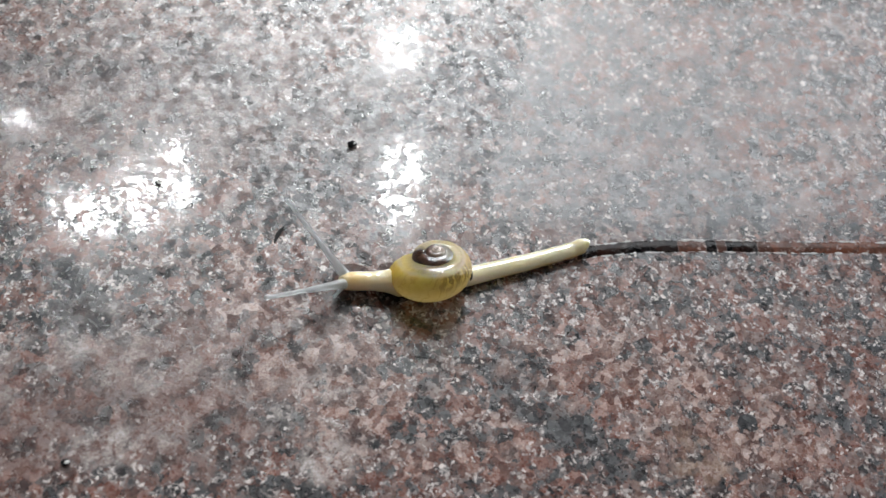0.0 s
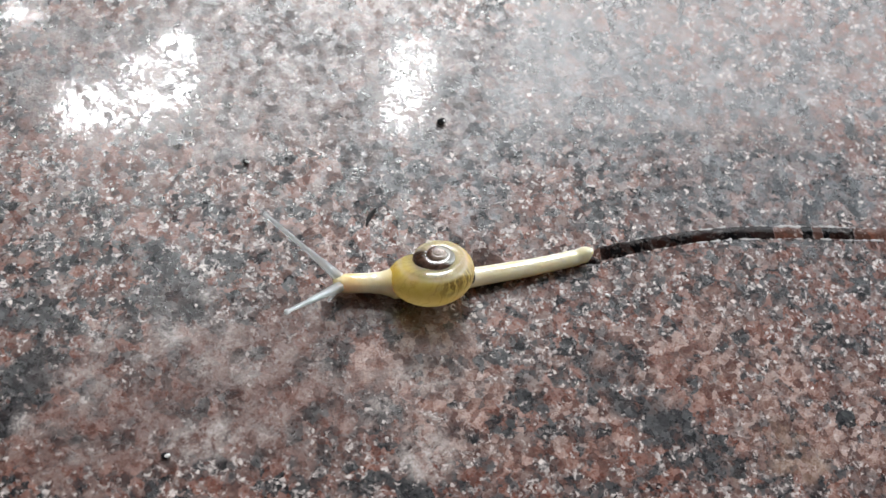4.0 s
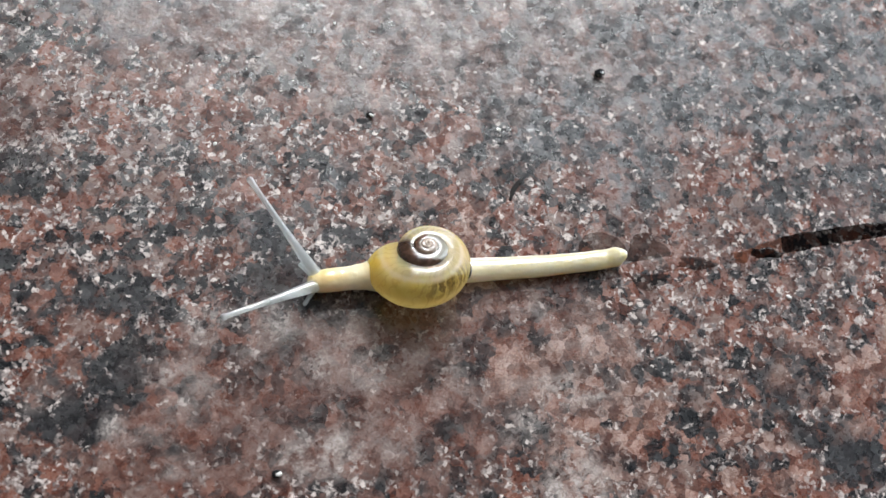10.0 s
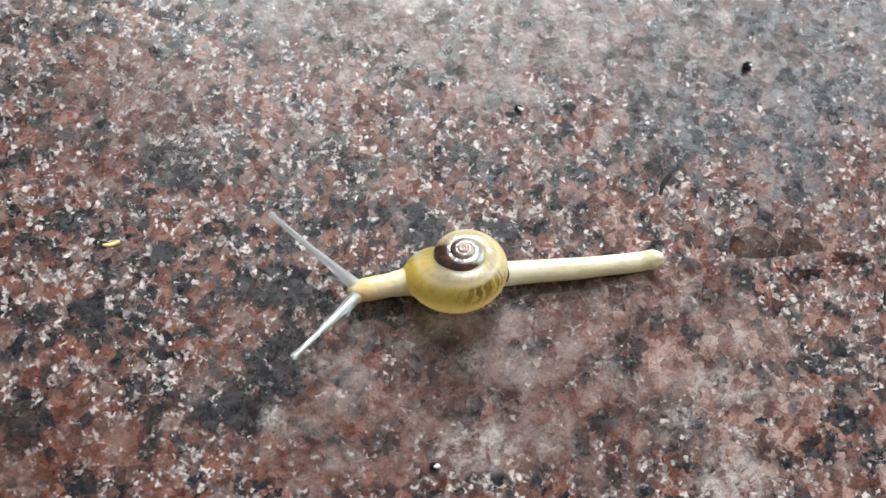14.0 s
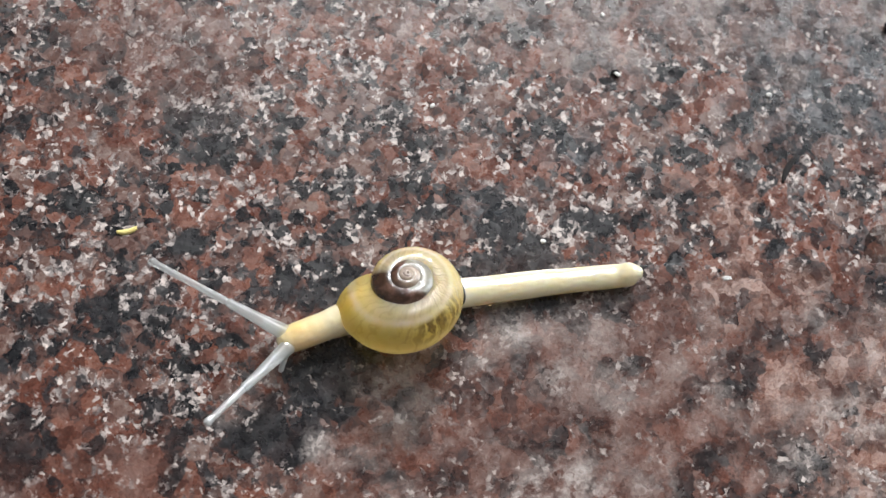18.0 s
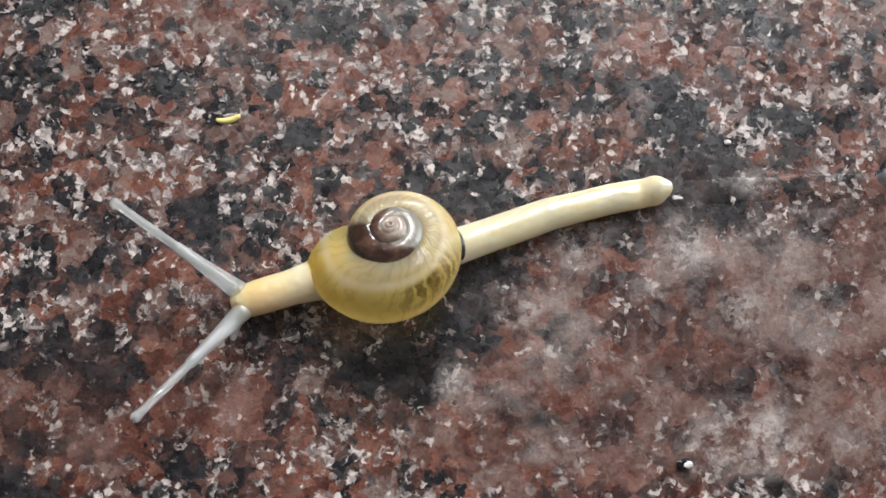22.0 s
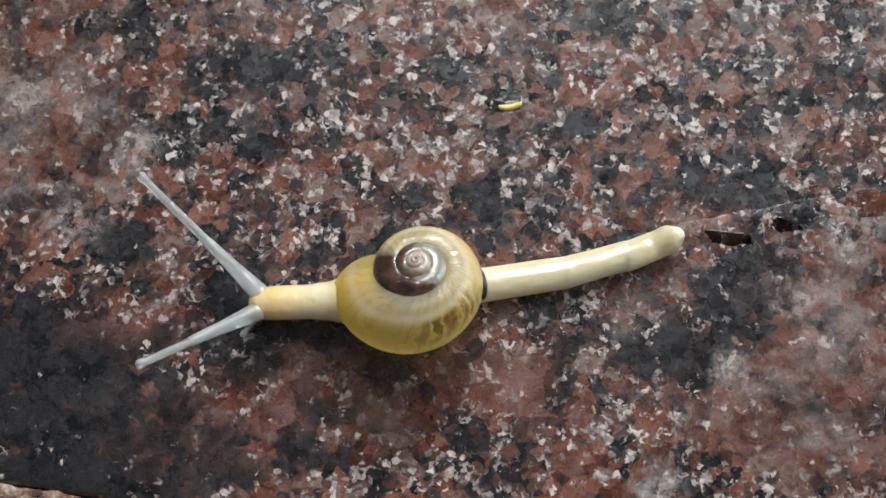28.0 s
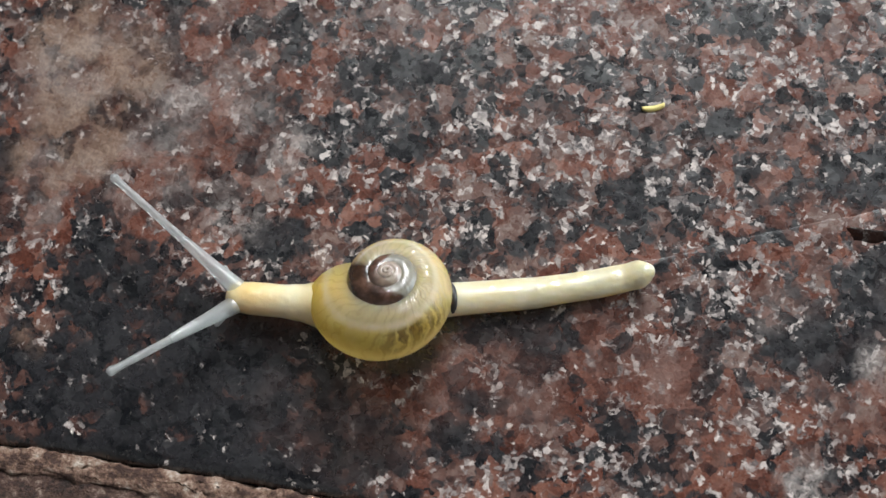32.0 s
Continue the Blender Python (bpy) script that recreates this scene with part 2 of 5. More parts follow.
def minerals(me, m):
    """Store on a mesh, which lies at the pose m, which minerals, films and painted sheen prevail at each of its points.
    """
    co = np.array([(m @ v.co)[:2] for v in me.vertices]) * 1000
    wob = np.array([0.45 * ragged(x, y, 0.30, 1.5) + 0.35 * ragged(x, y, 1.1, 8.5) for x, y in co])
    got = {}
    for kind, rows, edge in (("black", BLACK_EAST + BLACK_WEST, 0.45), ("red", RED_EAST + RED_WEST, 0.5), ("brown", BROWN_PATCHES, 0.6), ("fog", FOG_PATCHES, 0.8),
                             ("grey", GREY_SHEEN_PATCHES, 0.6), ("quartz", QUARTZ_PATCHES, 0.6), ("tan", TAN_PATCHES, 0.5), ("rose", ROSE_PATCHES, 0.6), ("film", FILM_PATCHES, 0.35)):
        got[kind] = np.zeros(len(co))
        for x, y, a, b in rows:
            d = np.hypot((co[:, 0] - x) / a, (co[:, 1] - y) / b) + wob
            full = 1.0 if kind != "black" else 1.05 if a > 4 else 0.8
            got[kind] = np.maximum(got[kind], full * np.clip((1.12 - d) / edge, 0, 1))
    layer = me.attributes.new("rose", "FLOAT", "POINT")
    layer.data.foreach_set("value", got["rose"].astype(np.float32))
    for name, kinds in (("mineral", ("black", "red", "brown", "grey")), ("cover", ("tan", "film", "quartz", "fog"))):
        layer = me.attributes.new(name, "FLOAT_COLOR", "POINT")
        layer.data.foreach_set("color", np.stack([got[k] for k in kinds], 1).astype(np.float32).ravel())


def granite(N):
    """The granite's colour, and masks for its relief, all from the place in millimetres."""
    p = position_mm(N)
    flat = N.add("ShaderNodeVectorMath", i0=p, i1=(1, 1, 0))
    flat.operation = "MULTIPLY"
    p = flat.outputs[0]

    def warp(vec, scale, amount):
        w = N.add("ShaderNodeVectorMath", i0=N.noise(p, scale, 2.0)[1], i1=(-0.5, -0.5, -0.5))
        w2 = N.add("ShaderNodeVectorMath", i0=w.outputs[0], i3=amount)
        w2.operation = "SCALE"
        return N.add("ShaderNodeVectorMath", i0=vec, i1=w2.outputs[0]).outputs[0]

    def mean(v, half):
        return N.math("MULTIPLY", N.math("SUBTRACT", v, 0.5), half)

    def total(*terms):
        out = terms[0]
        for term in terms[1:]:
            out = N.math("ADD", out, term)
        return out

    lean = {}
    for name, kinds in (("mineral", ("black", "red", "brown", "grey")), ("cover", ("tan", "film", "quartz", "fog"))):
        at = N.t.nodes.new("ShaderNodeAttribute")
        at.attribute_name = name
        sep = N.add("ShaderNodeSeparateColor", i0=at.outputs["Color"]).outputs
        lean.update(zip(kinds, (sep[0], sep[1], sep[2], at.outputs["Alpha"])))
    q = warp(warp(p, 1.3, 0.55), 5.0, 0.16)
    big = N.noise(p, 0.13, 3.0, 0.6)[0]
    clump = N.noise(q, 0.55, 4.0, 0.62)[0]
    fine = N.noise(p, 6.5, 4.0, 0.68)[0]
    crystal = N.add("ShaderNodeSeparateColor", i0=N.voronoi(q, 0.80)[1]).outputs
    grain = N.add("ShaderNodeSeparateColor", i0=N.voronoi(q, 1.75)[1]).outputs
    crumb = N.add("ShaderNodeSeparateColor", i0=N.voronoi(q, 4.3)[1]).outputs
    # dark mauve and black crystals, with red-brown feldspar between
    tone = total(0.49, mean(crystal[0], 0.52), mean(clump, 0.85), mean(grain[0], 0.34), mean(crumb[0], 0.24), mean(big, 0.5))
    tone = N.math("SUBTRACT", tone, N.math("MULTIPLY", lean["black"], 0.36))
    base = N.ramp(tone, [(0.24, (0.006, 0.007, 0.009)), (0.38, (0.014, 0.013, 0.015)), (0.46, (0.036, 0.022, 0.021)),
                         (0.57, (0.070, 0.037, 0.031)), (0.71, (0.106, 0.058, 0.048)), (0.90, (0.17, 0.125, 0.11))])
    rust = N.ramp(total(0.5, mean(clump, 0.6), mean(grain[1], 0.35), mean(fine, 0.5)),
                  [(0.28, (0.046, 0.016, 0.011)), (0.5, (0.115, 0.039, 0.025)), (0.74, (0.200, 0.088, 0.060))])
    isrust = N.mapr(total(crystal[1], mean(grain[1], 0.30), mean(big, 0.6)), 0.66, 0.72)
    isrust = N.math("MULTIPLY", isrust, N.mapr(lean["black"], 0.1, 0.4, 0.85, 0.0))
    isrust = N.math("MAXIMUM", isrust, N.math("MULTIPLY", lean["red"], N.mapr(total(tone, mean(grain[2], 0.3)), 0.26, 0.38, 0.0, 0.92)))
    base = N.mix(isrust, base, rust)
    # the grey patches put window sheen into the base colour
    sheen_grey = N.ramp(tone, [(0.25, (0.022, 0.027, 0.033)), (0.5, (0.066, 0.075, 0.084)), (0.75, (0.150, 0.158, 0.168))])
    base = N.mix(N.math("MULTIPLY", lean["grey"], N.mapr(total(clump, mean(grain[2], 0.3)), 0.34, 0.56, 0.95, 0.35)), base, sheen_grey)
    # pale quartz in close clusters of small grains
    swarm = total(N.noise(q, 1.15, 5.0, 0.70)[0], mean(crumb[2], 0.24), mean(grain[2], 0.13), mean(N.noise(p, 0.30, 2.0)[0], 0.22))
    swarm = total(swarm, N.math("MULTIPLY", lean["quartz"], 0.085), N.math("MULTIPLY", lean["black"], -0.10), N.math("MULTIPLY", lean["film"], -0.05), N.math("MULTIPLY", lean["red"], -0.05), N.math("MULTIPLY", lean["grey"], -0.06))
    ispale = N.mapr(swarm, 0.570, 0.625)
    pale = N.ramp(total(0.45, mean(crumb[1], 0.7), mean(fine, 0.7), mean(swarm, 0.9)),
                  [(0.15, (0.09, 0.085, 0.087)), (0.42, (0.17, 0.155, 0.153)), (0.66, (0.31, 0.285, 0.275)), (0.95, (0.58, 0.545, 0.52))])
    col = N.mix(N.math("MULTIPLY", ispale, 0.9), base, pale)
    # single bright crystals
    dot = N.voronoi(q, 2.1)
    dv = N.add("ShaderNodeSeparateColor", i0=dot[1]).outputs
    there = N.mapr(N.math("ADD", dv[0], N.math("MULTIPLY", mean(swarm, 1.0), 1.0)), 0.90, 0.95)
    body = N.mapr(N.math("ADD", dot[0], mean(fine, 0.6)), 0.46, 0.26)
    col = N.mix(N.math("MULTIPLY", there, body), col, N.mix(dv[1], (0.20, 0.185, 0.18), (0.62, 0.58, 0.55)))
    # black mica in ragged clots
    clot = total(N.noise(N.add("ShaderNodeVectorMath", i0=q, i1=(37.0, 11.0, 0.0)).outputs[0], 0.85, 5.0, 0.66)[0], mean(grain[0], 0.12))
    ismica = N.mapr(N.math("SUBTRACT", clot, N.math("MULTIPLY", lean["black"], 0.12)), 0.425, 0.375)
    ismica = N.math("MULTIPLY", ismica, N.mapr(lean["brown"], 0.0, 1.0, 0.92, 0.35))
    col = N.mix(ismica, col, N.mix(fine, (0.006, 0.007, 0.009), (0.034, 0.034, 0.038)))
    # smooth mauve-brown ground, blurred by a dried film
    soft = N.ramp(total(0.5, mean(N.noise(q, 0.50, 6.0, 0.66)[0], 1.5), mean(crystal[0], 0.22), mean(fine, 0.35)),
                  [(0.27, (0.018, 0.012, 0.012)), (0.45, (0.060, 0.029, 0.024)), (0.58, (0.105, 0.048, 0.037)), (0.78, (0.18, 0.120, 0.105))])
    veil = N.math("MAXIMUM", N.math("MULTIPLY", lean["film"], 0.35), N.math("MULTIPLY", lean["brown"], 0.62))
    veil = N.math("MULTIPLY", veil, N.mapr(ispale, 0.0, 1.0, 1.0, 0.72))
    veil = N.math("MULTIPLY", veil, N.mapr(lean["black"], 0.1, 0.9, 1.0, 0.25))
    col = N.mix(veil, col, soft)
    blush = N.ramp(total(0.5, mean(clump, 0.9), mean(grain[1], 0.5), mean(fine, 0.5)), [(0.3, (0.085, 0.041, 0.033)), (0.5, (0.195, 0.108, 0.083)), (0.75, (0.37, 0.27, 0.235))])
    at = N.t.nodes.new("ShaderNodeAttribute")
    at.attribute_name = "rose"
    col = N.mix(N.math("MULTIPLY", at.outputs["Fac"], N.mapr(total(crystal[2], mean(grain[0], 0.5), mean(fine, 0.4)), 0.25, 0.50, 0.0, 0.68)), col, blush)
    clay = N.ramp(total(0.5, mean(clump, 0.8), mean(fine, 0.5)), [(0.3, (0.08, 0.050, 0.038)), (0.5, (0.18, 0.122, 0.092)), (0.72, (0.29, 0.222, 0.176))])
    col = N.mix(N.math("MULTIPLY", lean["tan"], N.mapr(total(clump, mean(grain[0], 0.25)), 0.36, 0.52, 0.1, 0.9)), col, clay)
    # pale dried dust in clouds
    cloud = N.mapr(total(N.noise(q, 0.60, 7.0, 0.74)[0], mean(crumb[0], 0.12)), 0.40, 0.62)
    haze = N.math("MULTIPLY", lean["fog"], N.math("MULTIPLY", cloud, 0.92))
    haze = N.math("MAXIMUM", haze, N.math("MULTIPLY", lean["film"], N.math("MULTIPLY", N.math("MULTIPLY", N.mapr(N.noise(q, 0.26, 7.0, 0.74)[0], 0.48, 0.66), N.mapr(lean["black"], 0.1, 0.9, 0.44, 0.05)), 1.0)))
    col = N.mix(haze, col, N.mix(fine, (0.25, 0.235, 0.225), (0.52, 0.49, 0.47)))
    col = N.mix(0.55, col, N.mix(fine, (0.16, 0.16, 0.16), (0.84, 0.84, 0.84)), "OVERLAY")
    col = N.mix(1.0, col, (1.045, 0.975, 0.95), "MULTIPLY")
    return p, q, col, crumb[1], grain[1], haze, lean, fine


def dry_stone(name, sheen=1.0):
    m = material(name)
    N = Nodes(m)
    p, q, col, grain_a, grain_b, haze, lean, fine = granite(N)
    pits = N.noise(q, 2.2, 4.0, 0.65)[0]
    wear = N.noise(p, 0.5, 4.0, 0.6)[0]
    flaky = N.math("ADD", N.math("MULTIPLY", N.noise(p, 4.6, 4.0, 0.7)[0], 0.68), N.math("ADD", N.math("MULTIPLY", grain_b, 0.20), N.math("MULTIPLY", wear, 0.12)))
    polish = N.mapr(flaky, POLISH_LO, POLISH_HI, 1.0, 0.0)
    polish = N.math("MULTIPLY", polish, N.mapr(haze, 0.0, 0.5, 1.0, 0.5))
    rough = N.mapr(N.math("ADD", N.math("MULTIPLY", pits, 0.5), N.math("MULTIPLY", grain_a, 0.5)), 0.2, 0.8, DRY_ROUGH_LO, DRY_ROUGH_HI)
    gloss = N.mapr(N.math("ADD", N.math("MULTIPLY", grain_b, 0.5), N.math("MULTIPLY", N.noise(p, 3.2, 4.0, 0.7)[0], 0.5)), 0.2, 0.8, 0.06 * sheen, 0.62 * sheen)
    nor = N.bump(pits, N.mapr(lean["grey"], 0.0, 1.0, 0.5, 0.9), 0.045 * MM)
    smooth = N.bump(N.noise(p, 2.2, 3.0)[0], 0.10, 0.02 * MM)
    N.out(N.principled(Base_Color=col, Roughness=rough, IOR=STONE_IOR, Specular_IOR_Level=gloss, Normal=nor, Coat_Weight=N.math("MULTIPLY", polish, sheen), Coat_Roughness=0.055, Coat_IOR=1.5, Coat_Normal=smooth))
    return m


def wet_stone(name, rough, deepen, ripple=0.12, tint=(0.0, 0.0, 0.0)):
    """Granite under the snail's clear slime: the same stone, its colour pulled to tint by deepen, with a smooth wet
    skin that ripples over the grains.
    """
    m = material(name)
    N = Nodes(m)
    p, q, col, grain_a, grain_b, haze, lean, fine = granite(N)
    nor = N.bump(N.noise(p, 2.4, 3.0)[0], ripple, 0.10 * MM)
    N.out(N.principled(Base_Color=N.mix(deepen, col, tint), Roughness=rough, IOR=1.22, Normal=nor))
    return m


def mortar(name, dark, mid, light, grains):
    m = material(name)
    N = Nodes(m)
    p = position_mm(N)
    n1 = N.noise(p, 1.1, 5.0, 0.65)[0]
    n2 = N.noise(p, 4.5, 4.0, 0.7)[0]
    n1 = N.math("ADD", N.math("MULTIPLY", N.math("SUBTRACT", n1, 0.5), 1.6), 0.48)
    col = N.ramp(N.math("ADD", N.math("MULTIPLY", n1, 0.55), N.math("MULTIPLY", n2, 0.45)), [(0.40, dark), (0.50, mid), (0.58, light), (0.68, grains)])
    N.out(N.principled(Base_Color=col, Roughness=0.85, Normal=N.bump(N.noise(p, 5.0, 5.0, 0.7)[0], 1.0, 0.2 * MM)))
    return m


def plaster(name, colour, scale=6.0):
    m = material(name)
    N = Nodes(m)
    pos = N.add("ShaderNodeNewGeometry").outputs[0]
    n1 = N.noise(pos, scale, 5.0, 0.6)[0]
    dark = tuple(c * 0.82 for c in colour)
    N.out(N.principled(Base_Color=N.mix(n1, dark, colour), Roughness=0.8, Normal=N.bump(N.noise(pos, scale * 20, 4.0)[0], 0.2, 0.002)))
    return m


def plain(name, colour, rough=0.5, metallic=0.0, grain=900.0):
    m = material(name)
    N = Nodes(m)
    tc = N.add("ShaderNodeTexCoord").outputs["Object"]
    n1 = N.noise(tc, grain, 4.0, 0.6)[0]
    N.out(N.principled(Base_Color=N.mix(n1, tuple(c * 0.6 for c in colour), tuple(min(1, c * 1.25) for c in colour)), Roughness=rough, Metallic=metallic,
                       Normal=N.bump(n1, 0.3, 0.05 * MM)))
    return m


def flesh(name, tint, deep, clear=0.0, glass=0.0, front=None, spread=(1.0, 0.95, 0.75), edge_glow=None):
    """Wet, milky snail skin that lets some light through; front: its colour at the snout. The last colour paints light
    glowing through its lower edge.
    """
    m = material(name)
    N = Nodes(m)
    tc = N.add("ShaderNodeTexCoord").outputs["Object"]
    blotch = N.noise(tc, 600.0, 3.0, 0.55)[0]
    col = N.mix(N.mapr(blotch, 0.35, 0.68), tint, deep)
    place = N.add("ShaderNodeSeparateXYZ", i0=tc).outputs
    if front:
        along = N.math("ADD", place[0], N.math("MULTIPLY", N.math("SUBTRACT", blotch, 0.5), 0.9 * MM))
        amber = N.math("MULTIPLY", N.mapr(along, -0.2 * MM, 0.7 * MM), N.mapr(along, 2.6 * MM, 1.0 * MM))
        col = N.mix(N.math("MULTIPLY", amber, 0.65), col, front)
        col = N.mix(N.mapr(along, 3.2 * MM, 4.4 * MM, 0.0, 0.75), col, (0.84, 0.64, 0.24))
    if edge_glow:
        # glow of light through the low edge, put into the colour by height
        low = N.mapr(N.math("ADD", place[2], N.math("MULTIPLY", N.math("SUBTRACT", blotch, 0.5), 0.4 * MM)), 0.85 * MM, 0.20 * MM)
        col = N.mix(N.math("MULTIPLY", low, 0.9), col, edge_glow)
    nor = N.bump(N.noise(tc, 2600.0, 4.0, 0.6)[0], 0.4, 0.05 * MM)
    wet = N.bump(N.noise(tc, 1900.0, 3.0, 0.5)[0], 0.55, 0.07 * MM)
    s = N.add("ShaderNodeBsdfPrincipled", Base_Color=col, Roughness=0.3, IOR=1.37, Normal=nor, Subsurface_Weight=1.0 if glass > 0.5 else 0.75, Subsurface_Scale=0.8 * MM,
              Coat_Weight=1.0, Coat_Roughness=0.07, Coat_IOR=2.0, Coat_Normal=wet, Transmission_Weight=glass)
    N.set(s, "Subsurface Radius", spread)
    sh = s.outputs[0]
    if clear:
        mixn = N.add("ShaderNodeMixShader", i0=clear, i1=sh, i2=N.add("ShaderNodeBsdfTransparent", Color=(0.92, 0.96, 0.98, 1) if glass else (1.0, 0.85, 0.45, 1)).outputs[0])
        sh = mixn.outputs[0]
    N.out(sh)
    return m


def shell_material():
    m = material("glossy_snail_shell")
    N = Nodes(m)
    uv = N.add("ShaderNodeUVMap").outputs[0]
    s = N.add("ShaderNodeSeparateXYZ", i0=uv).outputs
    u, v = s[0], s[1]      # u: turns back from the mouth; v: round the tube, 0 at the outer edge, 0.25 at the top
    tc = N.add("ShaderNodeTexCoord").outputs["Object"]
    cloud = N.noise(tc, 420.0, 4.0, 0.6)[0]
    fine = N.noise(tc, 1800.0, 3.0, 0.6)[0]
    yellow = N.ramp(cloud, [(0.30, (0.78, 0.63, 0.14)), (0.5, (0.87, 0.74, 0.25)), (0.70, (0.93, 0.83, 0.42))])
    cream = N.mix(cloud, (0.86, 0.67, 0.34), (0.94, 0.83, 0.60))
    horn = N.mix(cloud, (0.50, 0.44, 0.28), (0.74, 0.68, 0.50))
    # the body whorl is golden, cream towards its outer edge and back part
    col = N.mix(N.mapr(u, 0.26, 0.60), yellow, cream)
    col = N.mix(N.mapr(N.math("ADD", v, N.math("MULTIPLY", cloud, 0.08)), 0.12, -0.04), col, cream)
    col = N.mix(N.math("MULTIPLY", N.mapr(v, 0.09, 0.20), 0.5), col, N.mix(cloud, (0.88, 0.74, 0.40), (0.94, 0.85, 0.60)))
    # darker olive middle above the rim: the whorl's shading, painted into its colour
    olive = N.math("MULTIPLY", N.math("MULTIPLY", N.mapr(v, -0.01, 0.05), N.mapr(v, 0.16, 0.11)), N.mapr(u, 0.50, 0.40))
    col = N.mix(N.math("MULTIPLY", olive, N.mapr(cloud, 0.3, 0.65, 0.50, 0.20)), col, (0.58, 0.45, 0.08))
    # growth lines across the whorl
    wob = N.math("ADD", u, N.math("ADD", N.math("MULTIPLY", cloud, 0.16), N.math("ADD", N.math("MULTIPLY", fine, 0.03), N.math("MULTIPLY", v, -0.22))))
    rib = N.math("SINE", N.math("MULTIPLY", wob, 410.0))
    rib2 = N.math("SINE", N.math("MULTIPLY", wob, 176.0))
    ribs = N.math("ADD", N.math("MULTIPLY", rib, 0.4), N.math("MULTIPLY", rib2, 0.6))
    patchy = N.mapr(N.noise(tc, 650.0, 3.0, 0.6)[0], 0.36, 0.58)
    # a brown shade of the organs low on the last whorl, broken into streaks along the growth lines
    pu = N.math("MULTIPLY", N.mapr(u, 0.21, 0.29), N.mapr(u, 0.47, 0.41))
    pv = N.math("MULTIPLY", N.mapr(v, 0.00, 0.06), N.mapr(v, 0.17, 0.13))
    win = N.math("MULTIPLY", N.math("MULTIPLY", pu, pv), N.mapr(N.math("ADD", N.math("MULTIPLY", ribs, 0.22), N.noise(tc, 900.0, 4.0, 0.65)[0]), 0.32, 0.58))
    col = N.mix(win, col, (0.055, 0.034, 0.014))
    lines = N.math("MULTIPLY", N.mapr(ribs, 0.2, 0.8), N.math("MULTIPLY", patchy, N.mapr(u, 0.10, 0.30, 0.42, 0.58)))
    col = N.mix(lines, col, (0.50, 0.36, 0.10))
    # clear, horn-grey band along the seam; the pale line at either side paints the ridge's white highlight
    edge = N.math("ADD", v, N.math("MULTIPLY", N.math("SUBTRACT", cloud, 0.5), 0.05))
    band = N.math("MULTIPLY", N.mapr(edge, 0.160, 0.185), N.mapr(u, 0.02, 0.16))
    horn = N.mix(N.math("MULTIPLY", N.mapr(ribs, -0.2, 0.8), 0.55), horn, (0.36, 0.33, 0.24))
    col = N.mix(N.math("MULTIPLY", band, 0.85), col, horn)
    pale = N.math("MULTIPLY", N.mapr(edge, 0.135, 0.158), N.mapr(edge, 0.190, 0.168))
    pale = N.math("MAXIMUM", pale, N.mapr(edge, 0.30, 0.325))
    col = N.mix(N.math("MULTIPLY", pale, N.mapr(fine, 0.3, 0.7, 0.35, 0.85)), col, (0.90, 0.87, 0.76))
    # golden fresh ribs at the back of the last turn
    where = N.math("MULTIPLY", N.mapr(u, 0.34, 0.42), N.mapr(u, 0.62, 0.52))
    where = N.math("MULTIPLY", where, N.math("MULTIPLY", N.mapr(v, 0.04, 0.10), N.mapr(v, 0.32, 0.24)))
    col = N.mix(N.math("MULTIPLY", where, N.mapr(ribs, 0.25, 0.8, 0.0, 0.6)), col, (0.88, 0.80, 0.58))
    # brown liver shows in patches through the older whorls; the rest of them is milky grey
    liver = N.ramp(N.noise(tc, 900.0, 4.0, 0.65)[0], [(0.36, (0.009, 0.006, 0.005)), (0.52, (0.042, 0.020, 0.013)), (0.68, (0.13, 0.068, 0.048))])
    milk = N.mix(cloud, (0.10, 0.09, 0.068), (0.34, 0.32, 0.26))
    old = N.mapr(N.math("ADD", u, N.math("MULTIPLY", cloud, 0.10)), 0.92, 0.99)
    far = N.math("COSINE", N.math("MULTIPLY", N.math("SUBTRACT", u, 1.04), 6.283))
    isliver = N.mapr(N.math("ADD", N.math("MULTIPLY", far, 0.28), N.math("SUBTRACT", N.noise(tc, 480.0, 3.0, 0.6)[0], N.mapr(v, 0.12, 0.30, -0.10, 0.12))), 0.42, 0.48)
    col = N.mix(old, col, N.mix(isliver, milk, liver))
    col = N.mix(N.mapr(u, 2.0, 2.5), col, N.mix(fine, (0.15, 0.075, 0.05), (0.44, 0.38, 0.31)))
    amount = N.math("ADD", N.math("MULTIPLY", patchy, 0.2), where)
    nor = N.bump(N.math("ADD", N.math("MULTIPLY", ribs, amount), N.math("MULTIPLY", fine, 0.4)), 0.3, 0.05 * MM)
    skin = N.bump(N.math("ADD", N.math("MULTIPLY", ribs, N.math("MULTIPLY", amount, 0.4)), N.math("MULTIPLY", N.noise(tc, 1100.0, 4.0, 0.6)[0], N.mapr(old, 0.0, 1.0, 1.0, 2.2))), 0.85, 0.09 * MM)
    b = N.add("ShaderNodeBsdfPrincipled", Base_Color=col, Roughness=0.22, IOR=1.5, Normal=nor, Subsurface_Scale=0.8 * MM, Coat_Weight=1.0, Coat_Roughness=0.06, Coat_IOR=1.85, Coat_Normal=skin)
    N.set(b, "Coat Weight", N.mapr(old, 0.0, 1.0, 1.0, 0.55))
    N.set(b, "Subsurface Weight", N.mapr(old, 0.0, 1.0, 0.75, 0.1))
    N.set(b, "Subsurface Radius", (1.0, 0.7, 0.25))
